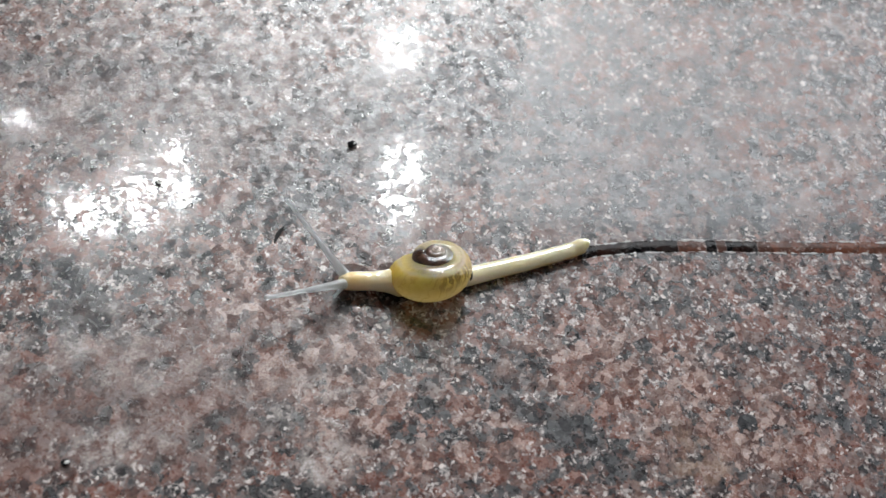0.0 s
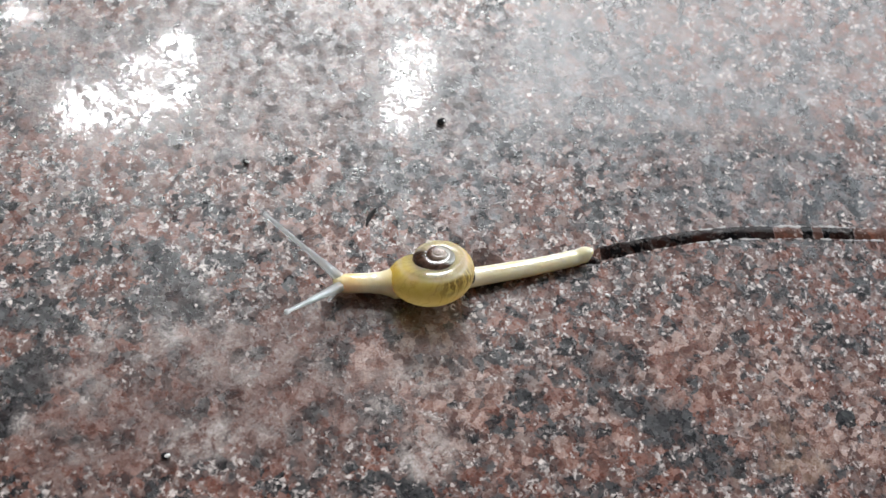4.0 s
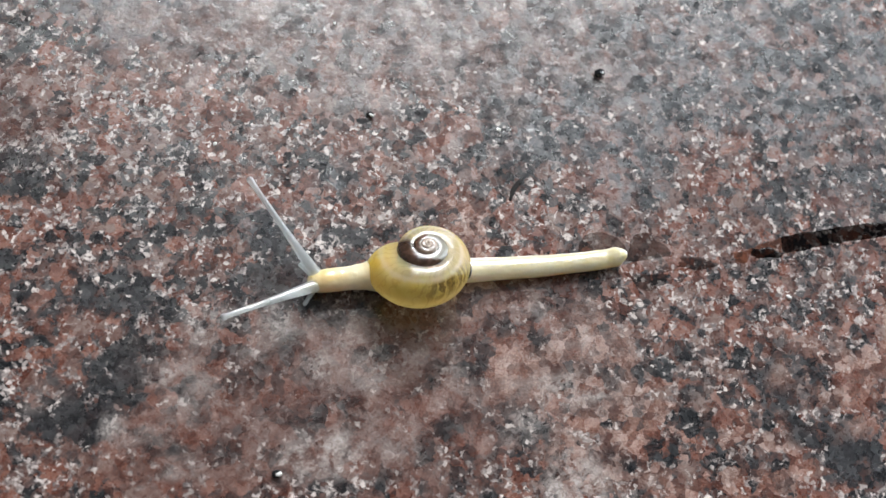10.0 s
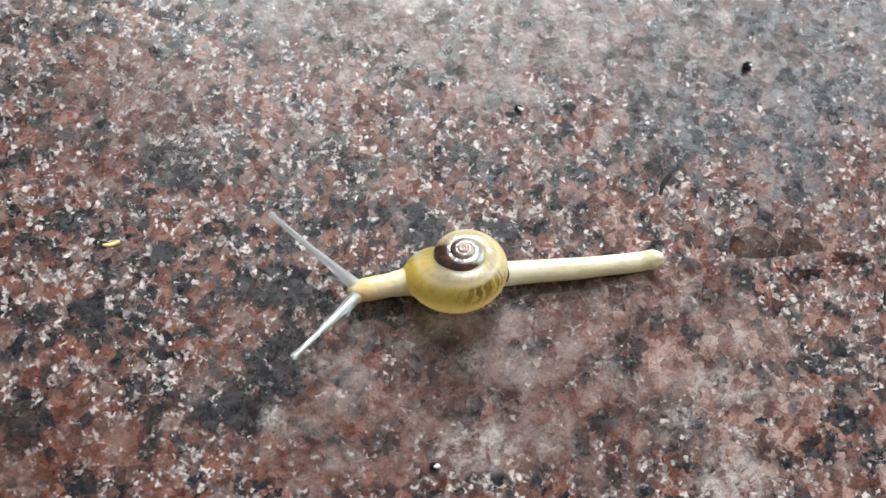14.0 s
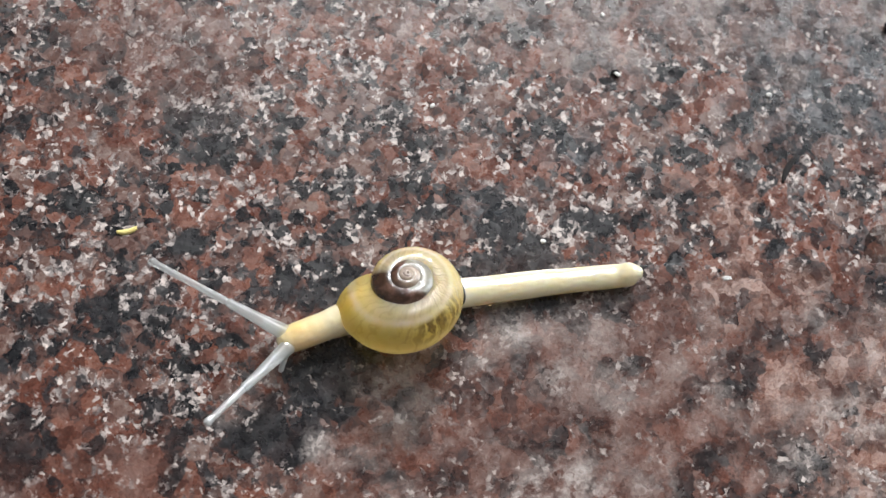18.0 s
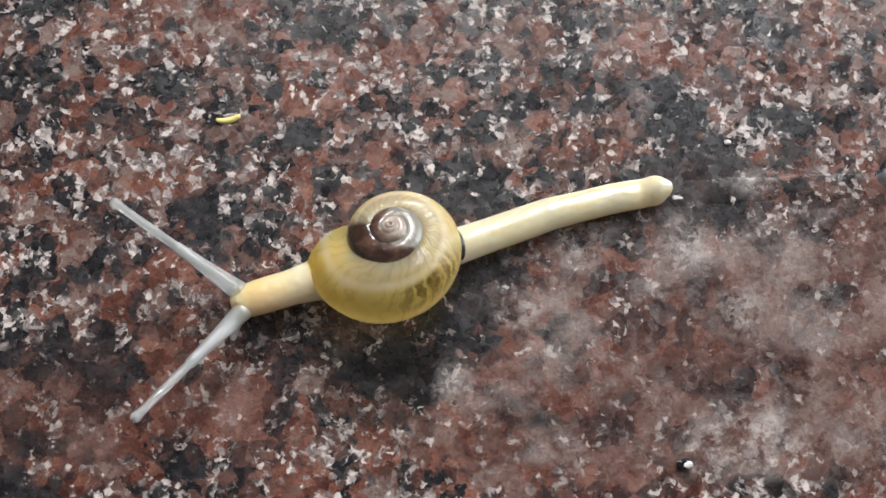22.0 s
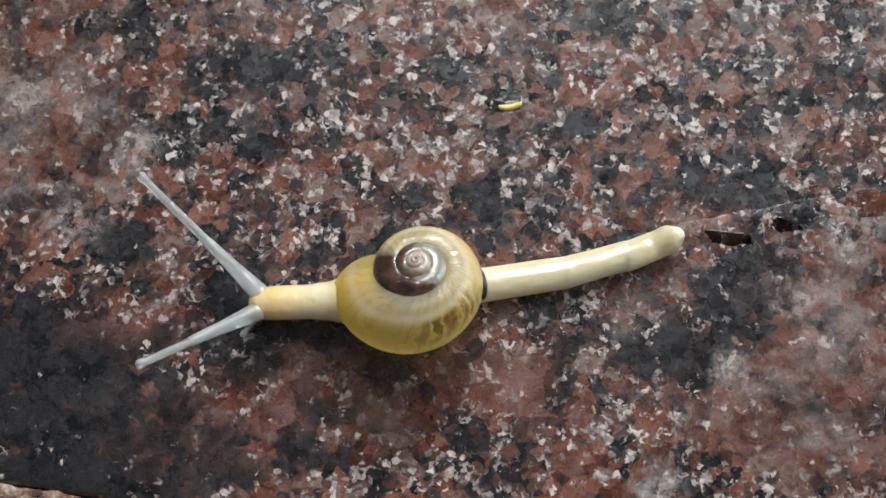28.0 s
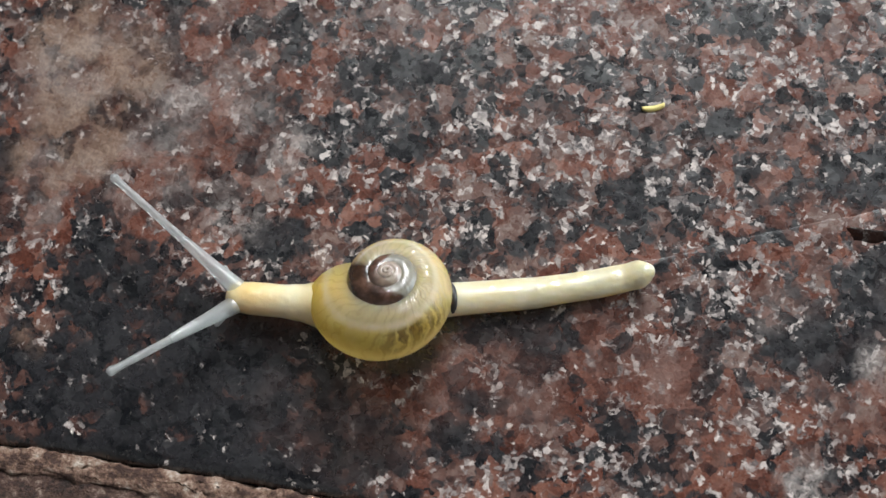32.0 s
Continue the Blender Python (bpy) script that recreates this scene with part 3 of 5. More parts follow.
    glow = N.add("ShaderNodeMixShader", i0=N.mapr(old, 0.0, 1.0, 0.52, 0.08), i1=b.outputs[0], i2=N.add("ShaderNodeBsdfTranslucent", Color=N.mix(0.25, col, (1.0, 0.82, 0.35))).outputs[0])
    through_it = N.add("ShaderNodeMixShader", i0=N.math("MULTIPLY", N.mapr(old, 0.0, 1.0, 1.0, 0.06), N.mapr(u, 0.36, 0.58, 0.32, 0.08)), i1=glow.outputs[0], i2=N.add("ShaderNodeBsdfTransparent", Color=(1.0, 0.88, 0.50, 1)).outputs[0])
    N.out(through_it.outputs[0])
    return m


STONE = dry_stone("polished_granite")
MORTAR = mortar("pale_cement_mortar", (0.06, 0.030, 0.022), (0.20, 0.115, 0.080), (0.34, 0.240, 0.185), (0.54, 0.46, 0.39))
RED_MORTAR = mortar("red_brown_mortar", (0.022, 0.013, 0.010), (0.070, 0.036, 0.027), (0.115, 0.066, 0.050), (0.33, 0.25, 0.20))
STAINED = dry_stone("granite_under_dried_water", 0.55)
AGED = wet_stone("granite_under_old_slime", 0.12, 0.55, 0.30, (0.085, 0.034, 0.020))
# WET is near black: the dark reflection in its film is put into the colour
WET, DRYING = wet_stone("granite_under_slime", 0.05, 0.88, 0.25), dry_stone("granite_under_thin_slime", 0.85)
DAMP = wet_stone("granite_under_water_film", 0.3, 0.55, 0.25)
SHELL = shell_material()
NECK = flesh("cream_neck_skin", (0.82, 0.67, 0.36), (0.87, 0.78, 0.55), 0.0, 0.12, (0.84, 0.58, 0.24))
TAIL = flesh("milky_foot_skin", (0.79, 0.71, 0.47), (0.85, 0.80, 0.61), 0.0, 0.2, None, (1.0, 0.9, 0.6), (0.94, 0.66, 0.15))
FEELER = flesh("glassy_feeler_skin", (0.82, 0.85, 0.84), (0.92, 0.94, 0.93), 0.20, 0.75, None, (0.5, 0.5, 0.5))
MANTLE = flesh("yellow_mantle_skin", (0.78, 0.61, 0.24), (0.86, 0.72, 0.38))
RIM = plain("near_black_crescent", (0.022, 0.020, 0.020), 0.3)
EYE = plain("dark_eye_spot", (0.05, 0.045, 0.045), 0.2)
BLACK_GRIT = plain("black_grit", (0.012, 0.012, 0.014), 0.18)
WHITE_GRIT = plain("white_quartz_grit", (0.75, 0.73, 0.70), 0.2)
PALE_FLECKS = plain("pale_trail_flecks", (0.42, 0.40, 0.39), 0.22)
# pale colour that stands for bright glints on the wet trail
SLIME_GLINT = plain("painted_slime_glint", (0.55, 0.54, 0.53), 0.06)
STRAW = plain("dry_yellow_husk", (0.80, 0.66, 0.24), 0.5)
SPLINTER = plain("dark_brown_splinter", (0.016, 0.014, 0.014), 0.95)
WALL = plaster("grey_wall_plaster", WALL_COLOUR)
CEILING = plaster("dark_ceiling_boards", (0.050, 0.048, 0.047))
FRAME = plaster("grey_window_paint", (0.35, 0.34, 0.33), 20.0)
GLASS = material("window_glass")
NG = Nodes(GLASS)
gmix = NG.add("ShaderNodeMixShader", i0=0.06, i1=NG.add("ShaderNodeBsdfTransparent").outputs[0], i2=NG.add("ShaderNodeBsdfGlossy", Roughness=0.02).outputs[0])
NG.out(gmix.outputs[0])


# ---- building helpers ----
def mesh_of(name, verts, faces, smooth=False, mats=()):
    me = bpy.data.meshes.new(name)
    me.from_pydata(verts, [], faces)
    for m in mats:
        me.materials.append(m)
    if smooth:
        me.polygons.foreach_set("use_smooth", [True] * len(me.polygons))
    me.update()
    return me


def put(name, me, parent=None, at=None):
    ob = new(name, me)
    ob.parent = parent
    if at is not None:
        ob.matrix_basis = at
    return ob


def box_mesh(name, size, bevel, mat, segments=2):
    bm = bmesh.new()
    bmesh.ops.create_cube(bm, size=1.0, matrix=Matrix.Diagonal((*size, 1)))
    if bevel:
        bmesh.ops.bevel(bm, geom=bm.edges[:], offset=bevel, segments=segments, profile=0.5, affect="EDGES")
    me = bpy.data.meshes.new(name)
    bm.to_mesh(me)
    bm.free()
    me.materials.append(mat)
    return me


def box(name, lo, hi, mat, parent=None, bevel=0.0):
    size = [b - a for a, b in zip(lo, hi)]
    mid = [(a + b) / 2 for a, b in zip(lo, hi)]
    return put(name, box_mesh(name, size, bevel, mat), parent, pose(*mid))


def loft(name, rings, mat, closed_ends=True):
    """Skin over rings of points (equal counts), rounded off at both ends."""
    n = len(rings[0])
    verts = [tuple(c * MM for c in p) for r in rings for p in r]
    faces = []
    for i in range(len(rings) - 1):
        for j in range(n):
            k = (j + 1) % n
            faces.append((i * n + j, i * n + k, (i + 1) * n + k, (i + 1) * n + j))
    if closed_ends:
        faces.append(tuple(range(n))[::-1])
        faces.append(tuple((len(rings) - 1) * n + j for j in range(n)))
    return mesh_of(name, verts, faces, True, [mat])


def wrinkled(rings, amount, step=0.07, count=44, shift=0.0):
    """The same skin with many more rings, drawn smoothly through the given ones, and fine wrinkles in it."""
    rs = np.array(rings, dtype=float)
    n = rs.shape[1]
    around = np.arange(count) * n / count
    i0 = around.astype(int)
    fr = (around - i0)[None, :, None]
    rs = rs[:, i0 % n] * (1 - fr) + rs[:, (i0 + 1) % n] * fr
    mids = rs.mean(axis=1)
    way = np.concatenate([[0], np.cumsum(np.maximum(1e-4, np.linalg.norm(np.diff(mids, axis=0), axis=1)))])
    want = np.unique(np.concatenate([np.arange(0, way[-1], step), way]))
    out = []
    for w in want:
        k = min(len(way) - 2, int(np.searchsorted(way, w, side="right")) - 1)
        s = (w - way[k]) / (way[k + 1] - way[k])
        a, e = rs[max(0, k - 1)], rs[min(len(rs) - 1, k + 2)]
        ring = 0.5 * (2 * rs[k] + (rs[k + 1] - a) * s + (2 * a - 5 * rs[k] + 4 * rs[k + 1] - e) * s ** 2 + (3 * rs[k] - a - 3 * rs[k + 1] + e) * s ** 3)
        mid = ring.mean(axis=0)
        pts = []
        for p in ring:
            d = Vector(p - mid)
            size = max(d.length, 1e-6)
            q = Vector(((p[0] + shift) * 2.4, p[1] * 8.0, p[2] * 8.0))
            bump = noise.noise(q) + 0.45 * noise.noise(q * 2.1) + 0.25 * noise.noise(q * 4.3)
            pts.append(tuple(Vector(p) + d * (amount * bump * max(0.0, d.z / size) * min(1.0, size / 0.3) / size)))
        out.append(pts)
    return out


def oval(x, y, z, half_w, half_h, n=24, flat=0.0, ridge=0.0):
    """A ring across the x axis; flat > 0 levels its underside, ridge > 0 sharpens its back."""
    pts = []
    for j in range(n):
        a = 2 * math.pi * j / n
        c, s = math.cos(a), math.sin(a)
        if s < 0:
            s *= 1 - flat
        elif ridge:
            s = s * (1 - ridge) + ridge * s ** 3
        pts.append((x, y + half_w * c, z + half_h * s))
    return pts


# ---- the room ----
# floor of granite slabs 600 mm wide in mortar joints; one joint runs just in front of the snail's way
JOINT_Y, JOINT = -27.75 * MM, 3.4 * MM
FLOOR_TURN = Matrix.Rotation(radians(-2.3), 4, "Z")
SLAB = 0.60
bed = box_mesh("floor", (3.7, 3.4, 0.06), 0, MORTAR)
bed.transform(Matrix.Translation((0, 0, -0.0315)))
floor = tagged(put("floor", bed, None, FLOOR_TURN), "mortar bed under polished granite floor slabs", "floor", kind="structure")
slab_me = box_mesh("slab", (SLAB - JOINT, SLAB - JOINT, 0.02), 0.5 * MM, STONE, 3)
for layer_name in ("mineral", "cover"):
    slab_me.attributes.new(layer_name, "FLOAT_COLOR", "POINT").data.foreach_set("color", [0.0] * 4 * len(slab_me.vertices))
for i in range(-3, 4):
    for j in range(-3, 3):
        if (i, j) == (0, 0):
            continue
        put("slab", slab_me, floor, Matrix.Translation((SLAB * i, JOINT_Y + SLAB * (j + 0.5), -0.01)) @ Matrix.Rotation(radians(180 * ((i + j) % 2)), 4, "Z"))


def main_slab():
    """The slab under the snail: a softly rounded edge along the joint, and a close net of points where its minerals are stored."""
    half, front = 300 - 500 * JOINT, JOINT_Y * 1000 + 500 * JOINT
    xs = [-half, -180, -110] + list(np.arange(-74, 64.1, 0.5)) + [110, 180, half]
    edge = [(0.0, -20.0), (0.0, -0.9), (0.05, -0.55), (0.18, -0.26), (0.42, -0.07), (0.8, 0.0)]
    ys = [(front + d, z) for d, z in edge] + [(y, 0.0) for y in np.arange(front + 1.3, 32, 0.5)] + [(60, 0), (150, 0), (300, 0), (front + 2 * half, 0), (front + 2 * half, -20)]
    verts, faces = [], []
    for y, z in ys:
        for x in xs:
            chip = 0.16 * max(0.0, ragged(x, 0, 0.7, 3.0)) if -1.0 < z < -0.01 else 0.0
            verts.append((x * MM, (y + chip) * MM, z * MM))
    n = len(xs)
    for j in range(len(ys) - 1):
        for i in range(n - 1):
            a = j * n + i
            faces.append((a, a + 1, a + n + 1, a + n))
    me = mesh_of("slab", verts, faces, True, [STONE])
    minerals(me, FLOOR_TURN)
    return me


put("slab", main_slab(), floor)


def joint_strip(name, y0, y1, low, swell, ragged_edge, mat, seed, ny):
    """A crumbly strip of cement along the joint from y0 to y1 (mm), bulging by swell above low."""
    rng = random.Random(seed)
    nx = 620
    verts, faces = [], []
    for i in range(nx + 1):
        x = -75 + 140 * i / nx
        for j in range(ny + 1):
            s = j / ny
            y = y0 + (y1 - y0) * s + ragged_edge * (noise.noise((x * 0.5, j * 0.3, seed)) + 0.6 * noise.noise((x * 2.1, j * 0.5, seed)))
            z = low + swell * (4 * s * (1 - s)) ** 0.6 + 0.10 * noise.noise((x * 1.6, y * 2.0, seed)) + 0.035 * rng.uniform(-1, 1)
            if j in (0, ny):
                z = low - 0.5
            verts.append((x * MM, y * MM, z * MM))
    for i in range(nx):
        for j in range(ny):
            a = i * (ny + 1) + j
            faces.append((a, a + ny + 1, a + ny + 2, a + 1))
    return mesh_of(name, verts, faces, True, [mat])


FRONT = JOINT_Y * 1000 + 500 * JOINT
put("joint_filling", joint_strip("joint_filling", FRONT - 3.6, FRONT + 0.1, -0.42, 0.22, 0.05, RED_MORTAR, 4, 22), floor)
put("mortar_ridge", joint_strip("mortar_ridge", FRONT - 1.05, FRONT + 0.15, -0.24, 0.16, 0.30, MORTAR, 9, 14), floor)

NORTH, EAST, WEST, SOUTH, TOP = 1.5, 1.7, -1.7, -1.5, 2.6


def wall_with_openings(name, along, at, thick, lo, hi, openings, label):
    """A wall of masonry pieces left between its openings; along: 'x' or 'y'. openings: (from, to, sill, head)."""
    cuts_a = sorted({lo, hi, *[o[0] for o in openings], *[o[1] for o in openings]})
    cuts_z = sorted({0.0, TOP, *[o[2] for o in openings], *[o[3] for o in openings]})
    bm = bmesh.new()
    for a0, a1 in zip(cuts_a, cuts_a[1:]):
        for z0, z1 in zip(cuts_z, cuts_z[1:]):
            ca, cz = (a0 + a1) / 2, (z0 + z1) / 2
            if any(o[0] < ca < o[1] and o[2] < cz < o[3] for o in openings):
                continue
            size = (a1 - a0, thick, z1 - z0) if along == "x" else (thick, a1 - a0, z1 - z0)
            mid = (ca, at, cz) if along == "x" else (at, ca, cz)
            bmesh.ops.create_cube(bm, size=1.0, matrix=Matrix.Translation(mid) @ Matrix.Diagonal((*size, 1)))
    bmesh.ops.remove_doubles(bm, verts=bm.verts[:], dist=1e-5)
    seen = {}
    for f in bm.faces:
        seen.setdefault(tuple(sorted(v.index for v in f.verts)), []).append(f)
    bmesh.ops.delete(bm, geom=[f for fs in seen.values() if len(fs) > 1 for f in fs], context="FACES")
    me = bpy.data.meshes.new(name)
    bm.to_mesh(me)
    bm.free()
    me.materials.append(WALL)
    return tagged(put(name, me), label, "wall", kind="structure")


wall_with_openings("wall_north", "x", NORTH + 0.06, 0.12, WEST, EAST, [o[:4] for o in HIGH_PANES], "grey plastered wall with high window openings")
DOORWAY = (0.40, 1.40, 0.0, 2.05)
wall_with_openings("wall_east", "y", EAST + 0.06, 0.12, SOUTH, NORTH, [DOORWAY], "grey plastered wall with an open doorway")
wall_with_openings("wall_west", "y", WEST - 0.06, 0.12, SOUTH, NORTH, [], "plain grey plastered wall")
wall_with_openings("wall_south", "x", SOUTH - 0.06, 0.12, WEST, EAST, [], "plain grey plastered wall")
tagged(box("ceiling", (WEST - 0.12, SOUTH - 0.12, TOP), (EAST + 0.12, NORTH + 0.12, TOP + 0.1), CEILING), "dark boarded ceiling", "ceiling", kind="structure")


def window(index, x0, x1, z0, z1):
    w = tagged(put("window_%d" % index, None, None, pose((x0 + x1) / 2, NORTH + 0.05, z0)), "small grey-framed window with clear glass", "window", kind="structure")
    hx, h, t = (x1 - x0) / 2, z1 - z0, min(0.02, (x1 - x0) * 0.08)
    box("frame", (-hx, -0.02, 0), (-hx + t, 0.02, h), FRAME, w, 0.002)
    box("frame", (hx - t, -0.02, 0), (hx, 0.02, h), FRAME, w, 0.002)
    box("frame", (-hx + t, -0.02, 0), (hx - t, 0.02, t), FRAME, w, 0.002)
    box("frame", (-hx + t, -0.02, h - t), (hx - t, 0.02, h), FRAME, w, 0.002)
    pane = box("pane", (-hx + t, -0.003, t), (hx - t, 0.003, h - t), GLASS, w)
    pane.visible_shadow = False


# the wide eighth window only frames the added fill opening
for i, (x0, x1, z0, z1, power) in enumerate(HIGH_PANES):
    window(i + 1, x0, x1, z0, z1)


# ---- the snail ----
# its own space: forward is -x, millimetres, the middle of the foot on the floor at the origin
snail = tagged(put("snail", None), "pale yellow land snail crawling with its feelers stretched out", "snail")
APEX, TILT = (0.0, 1.15, 3.7), radians(21)


def shell_mesh():
    """A right-handed coil of four and a half turns that doubles its width at each turn."""
    turns, steps, n = 4.6, 300, 30
    end = math.pi * 1.04
    axis = Vector((0, math.sin(TILT), math.cos(TILT)))
    ex, ey = Vector((1, 0, 0)), Vector((0, math.cos(TILT), -math.sin(TILT)))
    verts, faces, uvs = [], [], []
    for i in range(steps + 1):
        u = turns * (1 - i / steps)
        k = 2.0 ** (-u)
        al = end - 2 * math.pi * u
        r, a, drop = SHELL_R * k, SHELL_A * k, SHELL_DROP * k
        near = max(0.0, 1 - u / 0.16)
        near = near * near * (3 - 2 * near)
        for j in range(n):
            b = 2 * math.pi * j / n
            # the mouth is cut slantwise: its inner lip runs on round the spire
            on = al + 1.0 * near * (1 - math.cos(b)) / 2
            way = ex * math.cos(on) - ey * math.sin(on)
            p = Vector(APEX) + way * (r + a * math.cos(b)) + axis * (a * SHELL_FLAT * math.sin(b) * (1 - 0.18 * near) - drop - 0.2 * near)
            verts.append(tuple(p * MM))
            uvs.append((u, j / n))
    for i in range(steps):
        for j in range(n):
            k = (j + 1) % n
            faces.append((i * n + j, i * n + k, (i + 1) * n + k, (i + 1) * n + j))
    me = mesh_of("shell", verts, faces, True, [SHELL])
    layer = me.uv_layers.new(name="UVMap")
    for poly in me.polygons:
        last = any(v % n == n - 1 for v in poly.vertices) and any(v % n == 0 for v in poly.vertices)
        for li in poly.loop_indices:
            vi = me.loops[li].vertex_index
            u, v = uvs[vi]
            layer.data[li].uv = (u, 1.0 if last and vi % n == 0 else v)
    # the upper half of v runs from -0.5, so that the outer edge lies in the middle of the range
    for d in layer.data:
        if d.uv[1] > 0.5:
            d.uv[1] -= 1.0
    return me


shell = tagged(put("shell", shell_mesh(), snail), "glossy olive-yellow coiled shell with a brown spire")
cam.data.dof.focus_object = snail


def blob(name, mid, half, mat, parent, turn=0.0, n=20, label=""):
    bm = bmesh.new()
    bmesh.ops.create_uvsphere(bm, u_segments=n, v_segments=n // 2, radius=1.0)
    rng = Vector((mid[0], mid[1], mid[2]))
    for v in bm.verts:
        v.co = Vector((v.co.x * half[0], v.co.y * half[1], v.co.z * half[2])) * (1 + 0.05 * noise.noise(v.co * 1.7 + rng))
    bmesh.ops.transform(bm, matrix=Matrix.Rotation(radians(turn), 4, "Z"), verts=bm.verts[:])
    bmesh.ops.translate(bm, vec=mid, verts=bm.verts[:])
    bmesh.ops.scale(bm, vec=(MM, MM, MM), verts=bm.verts[:])
    for f in bm.faces:
        f.smooth = True
    me = bpy.data.meshes.new(name)
    bm.to_mesh(me)
    bm.free()
    me.materials.append(mat)
    ob = put(name, me, parent)
    return tagged(ob, label) if label else ob


blob("mantle", (-2.2, 0.35, 1.45), (1.2, 1.1, 0.95), MANTLE, snail, 0, 24, "yellow fleshy collar in the mouth of the shell")


def foot_mesh():
    rings = []
    for i in range(17):
        s = i / 16
        x = -3.6 + 6.2 * s
        w = 0.62 + 0.45 * math.sin(math.pi * s)
        rings.append(oval(x, 0.2 + 0.1 * math.sin(5 * s), 0.55, w, 0.5 + 0.4 * math.sin(math.pi * s), flat=0.12))
    return loft("foot", rings, TAIL)


put("foot", foot_mesh(), snail)


def crescent_mesh():
    """A near-black crescent where the tail leaves the shell."""
    rings = []
    for i in range(15):
        s = i / 14 * 2 - 1
        a = s * 1.02
        y, z = 0.12 + 0.80 * math.sin(a), 0.85 + 0.60 * math.cos(a)
        r = 0.17 * math.sqrt(max(0.02, 1 - s * s))
        rings.append([(2.42 + 0.20 * math.cos(a) + r * math.cos(b), y + r * 0.7 * math.sin(b) * math.sin(a), z + r * 0.9 * math.sin(b)) for b in
                      [2 * math.pi * j / 10 for j in range(10)]])
    return loft("tail_crescent", rings, RIM)


tagged(put("tail_crescent", crescent_mesh(), snail), "dark crescent where the tail leaves the shell")


def head_mesh():
    """Neck and head along +x from the snout, which lies at the origin."""
    rings = []
    prof = [(-0.22, 0.10, 0.10), (-0.18, 0.28, 0.26), (-0.08, 0.44, 0.42), (0.1, 0.58, 0.56), (0.4, 0.68, 0.66), (0.9, 0.74, 0.72), (1.6, 0.74, 0.70), (2.4, 0.75, 0.72),
            (3.2, 0.84, 0.82), (3.8, 1.00, 0.98), (4.3, 1.22, 1.10), (4.9, 1.2, 1.05), (5.4, 0.7, 0.6)]
    fine = []
    for (x0, w0, h0), (x1, w1, h1) in zip(prof, prof[1:]):
        for s in (0.0, 0.5):
            fine.append((x0 + (x1 - x0) * s, w0 + (w1 - w0) * s, h0 + (h1 - h0) * s))
    fine.append(prof[-1])
    for x, w, h in fine:
        g = 1 + 0.008 * math.sin(x * 5.0)
        rings.append(oval(x, 0, 0.02 * x, w * g, h * g * 1.05, flat=0.08))
    return loft("head", wrinkled(rings, 0.028), NECK)


head = tagged(put("head", head_mesh(), snail), "cream neck and blunt head, wet and translucent")


def tube(name, length, r0, r1, mat, knob=0.0, back=False, steps=14, wob=0.02):
    rings = []
    for i in range(steps + 1):
        s = i / steps
        x = -length * (1 - s) if back else length * s
        r = r0 + (r1 - r0) * s ** 0.7
        if knob:
            r += knob * math.exp(-((1 - s) * length / 0.22) ** 2)
        r *= 1 + wob * math.sin(9 * s + r0 * 40)
        if i == 0:
            r *= 0.6
        rings.append([(x, r * math.cos(b), r * math.sin(b)) for b in [2 * math.pi * j / 14 for j in range(14)]])
    last = rings[-1]
    reach = math.hypot(last[0][1], last[0][2])
    for k in (0.3, 0.6, 0.8, 0.93, 0.99):
        side = math.sqrt(1 - k * k)
        rings.append([(x + reach * k, y * side, z * side) for x, y, z in last])
    return loft(name, rings, mat)


LOWER = 3.3
lower_me = tube("feeler", LOWER, 0.46, 0.215, FEELER)
tip_me = tube("feeler_tip", 4.2, 0.205, 0.160, FEELER, 0.065, True)
eye_me = tube("eye", 0.12, 0.05, 0.06, EYE, 0, True, 4)
feelers = []
for k in range(2):
    f = tagged(put("feeler", lower_me, snail), "glassy bluish-white tapering feeler")
    tip = put("feeler_tip", tip_me, f)
    put("eye", eye_me, tip, pose(0.17 * MM, 0, 0.03 * MM))
    feelers.append((f, tip))
small_me = tube("small_feeler", 0.95, 0.19, 0.11, FEELER, 0.03, False, 8)
for side in (1, -1):
    ob = put("small_feeler", small_me, head, pose(0.1 * MM, 0.50 * side * MM, -0.10 * MM, 0, 2, 180 - 52 * side))


def tail_mesh(name, prof, shift):
    """A length of the tail along x: x, half-width, height, lift of each ring."""
    return loft(name, wrinkled([oval(x, 0.13 * max(0.0, (x + 0.9) / 0.9) ** 2 if x > -0.9 and len(prof) < 18 else 0.0, h * 0.52 + lift, w, h * 0.52, flat=0.04, ridge=0.12) for x, w, h, lift in prof], 0.020, shift=shift), TAIL)


def tail_ring(x, shrink=1.0):
    """Ring at x, counted from the tip (negative towards the shell)."""
    s = 1 + x / 11.0
    w = 0.80 - 0.20 * s + 0.012 * math.sin(17 * s)
    h = 1.28 - 0.30 * s 
    return (w * shrink, h * shrink, 0.02 + 0.03 * s)


def tail_length(name, x0, x1, label):
    """A length that begins at x0 and ends at x1, rounded off inside its neighbours; its origin is its hind end."""
    cap = (0.68, 0.62, 0.52, 0.40, 0.27, 0.13)
    xs = [x0 - d for d in cap] + [x0 + (x1 - x0) * i / 24 for i in range(25)] + [x1 + d for d in reversed(cap)]
    prof = []
    for x in xs:
        over = max(0.0, x0 - x, x - x1)
        prof.append((x - x1, *tail_ring(x, math.sqrt(1 - (over / 0.7) ** 2))))
    return tagged(put(name, tail_mesh(name, prof, x1), snail), label)


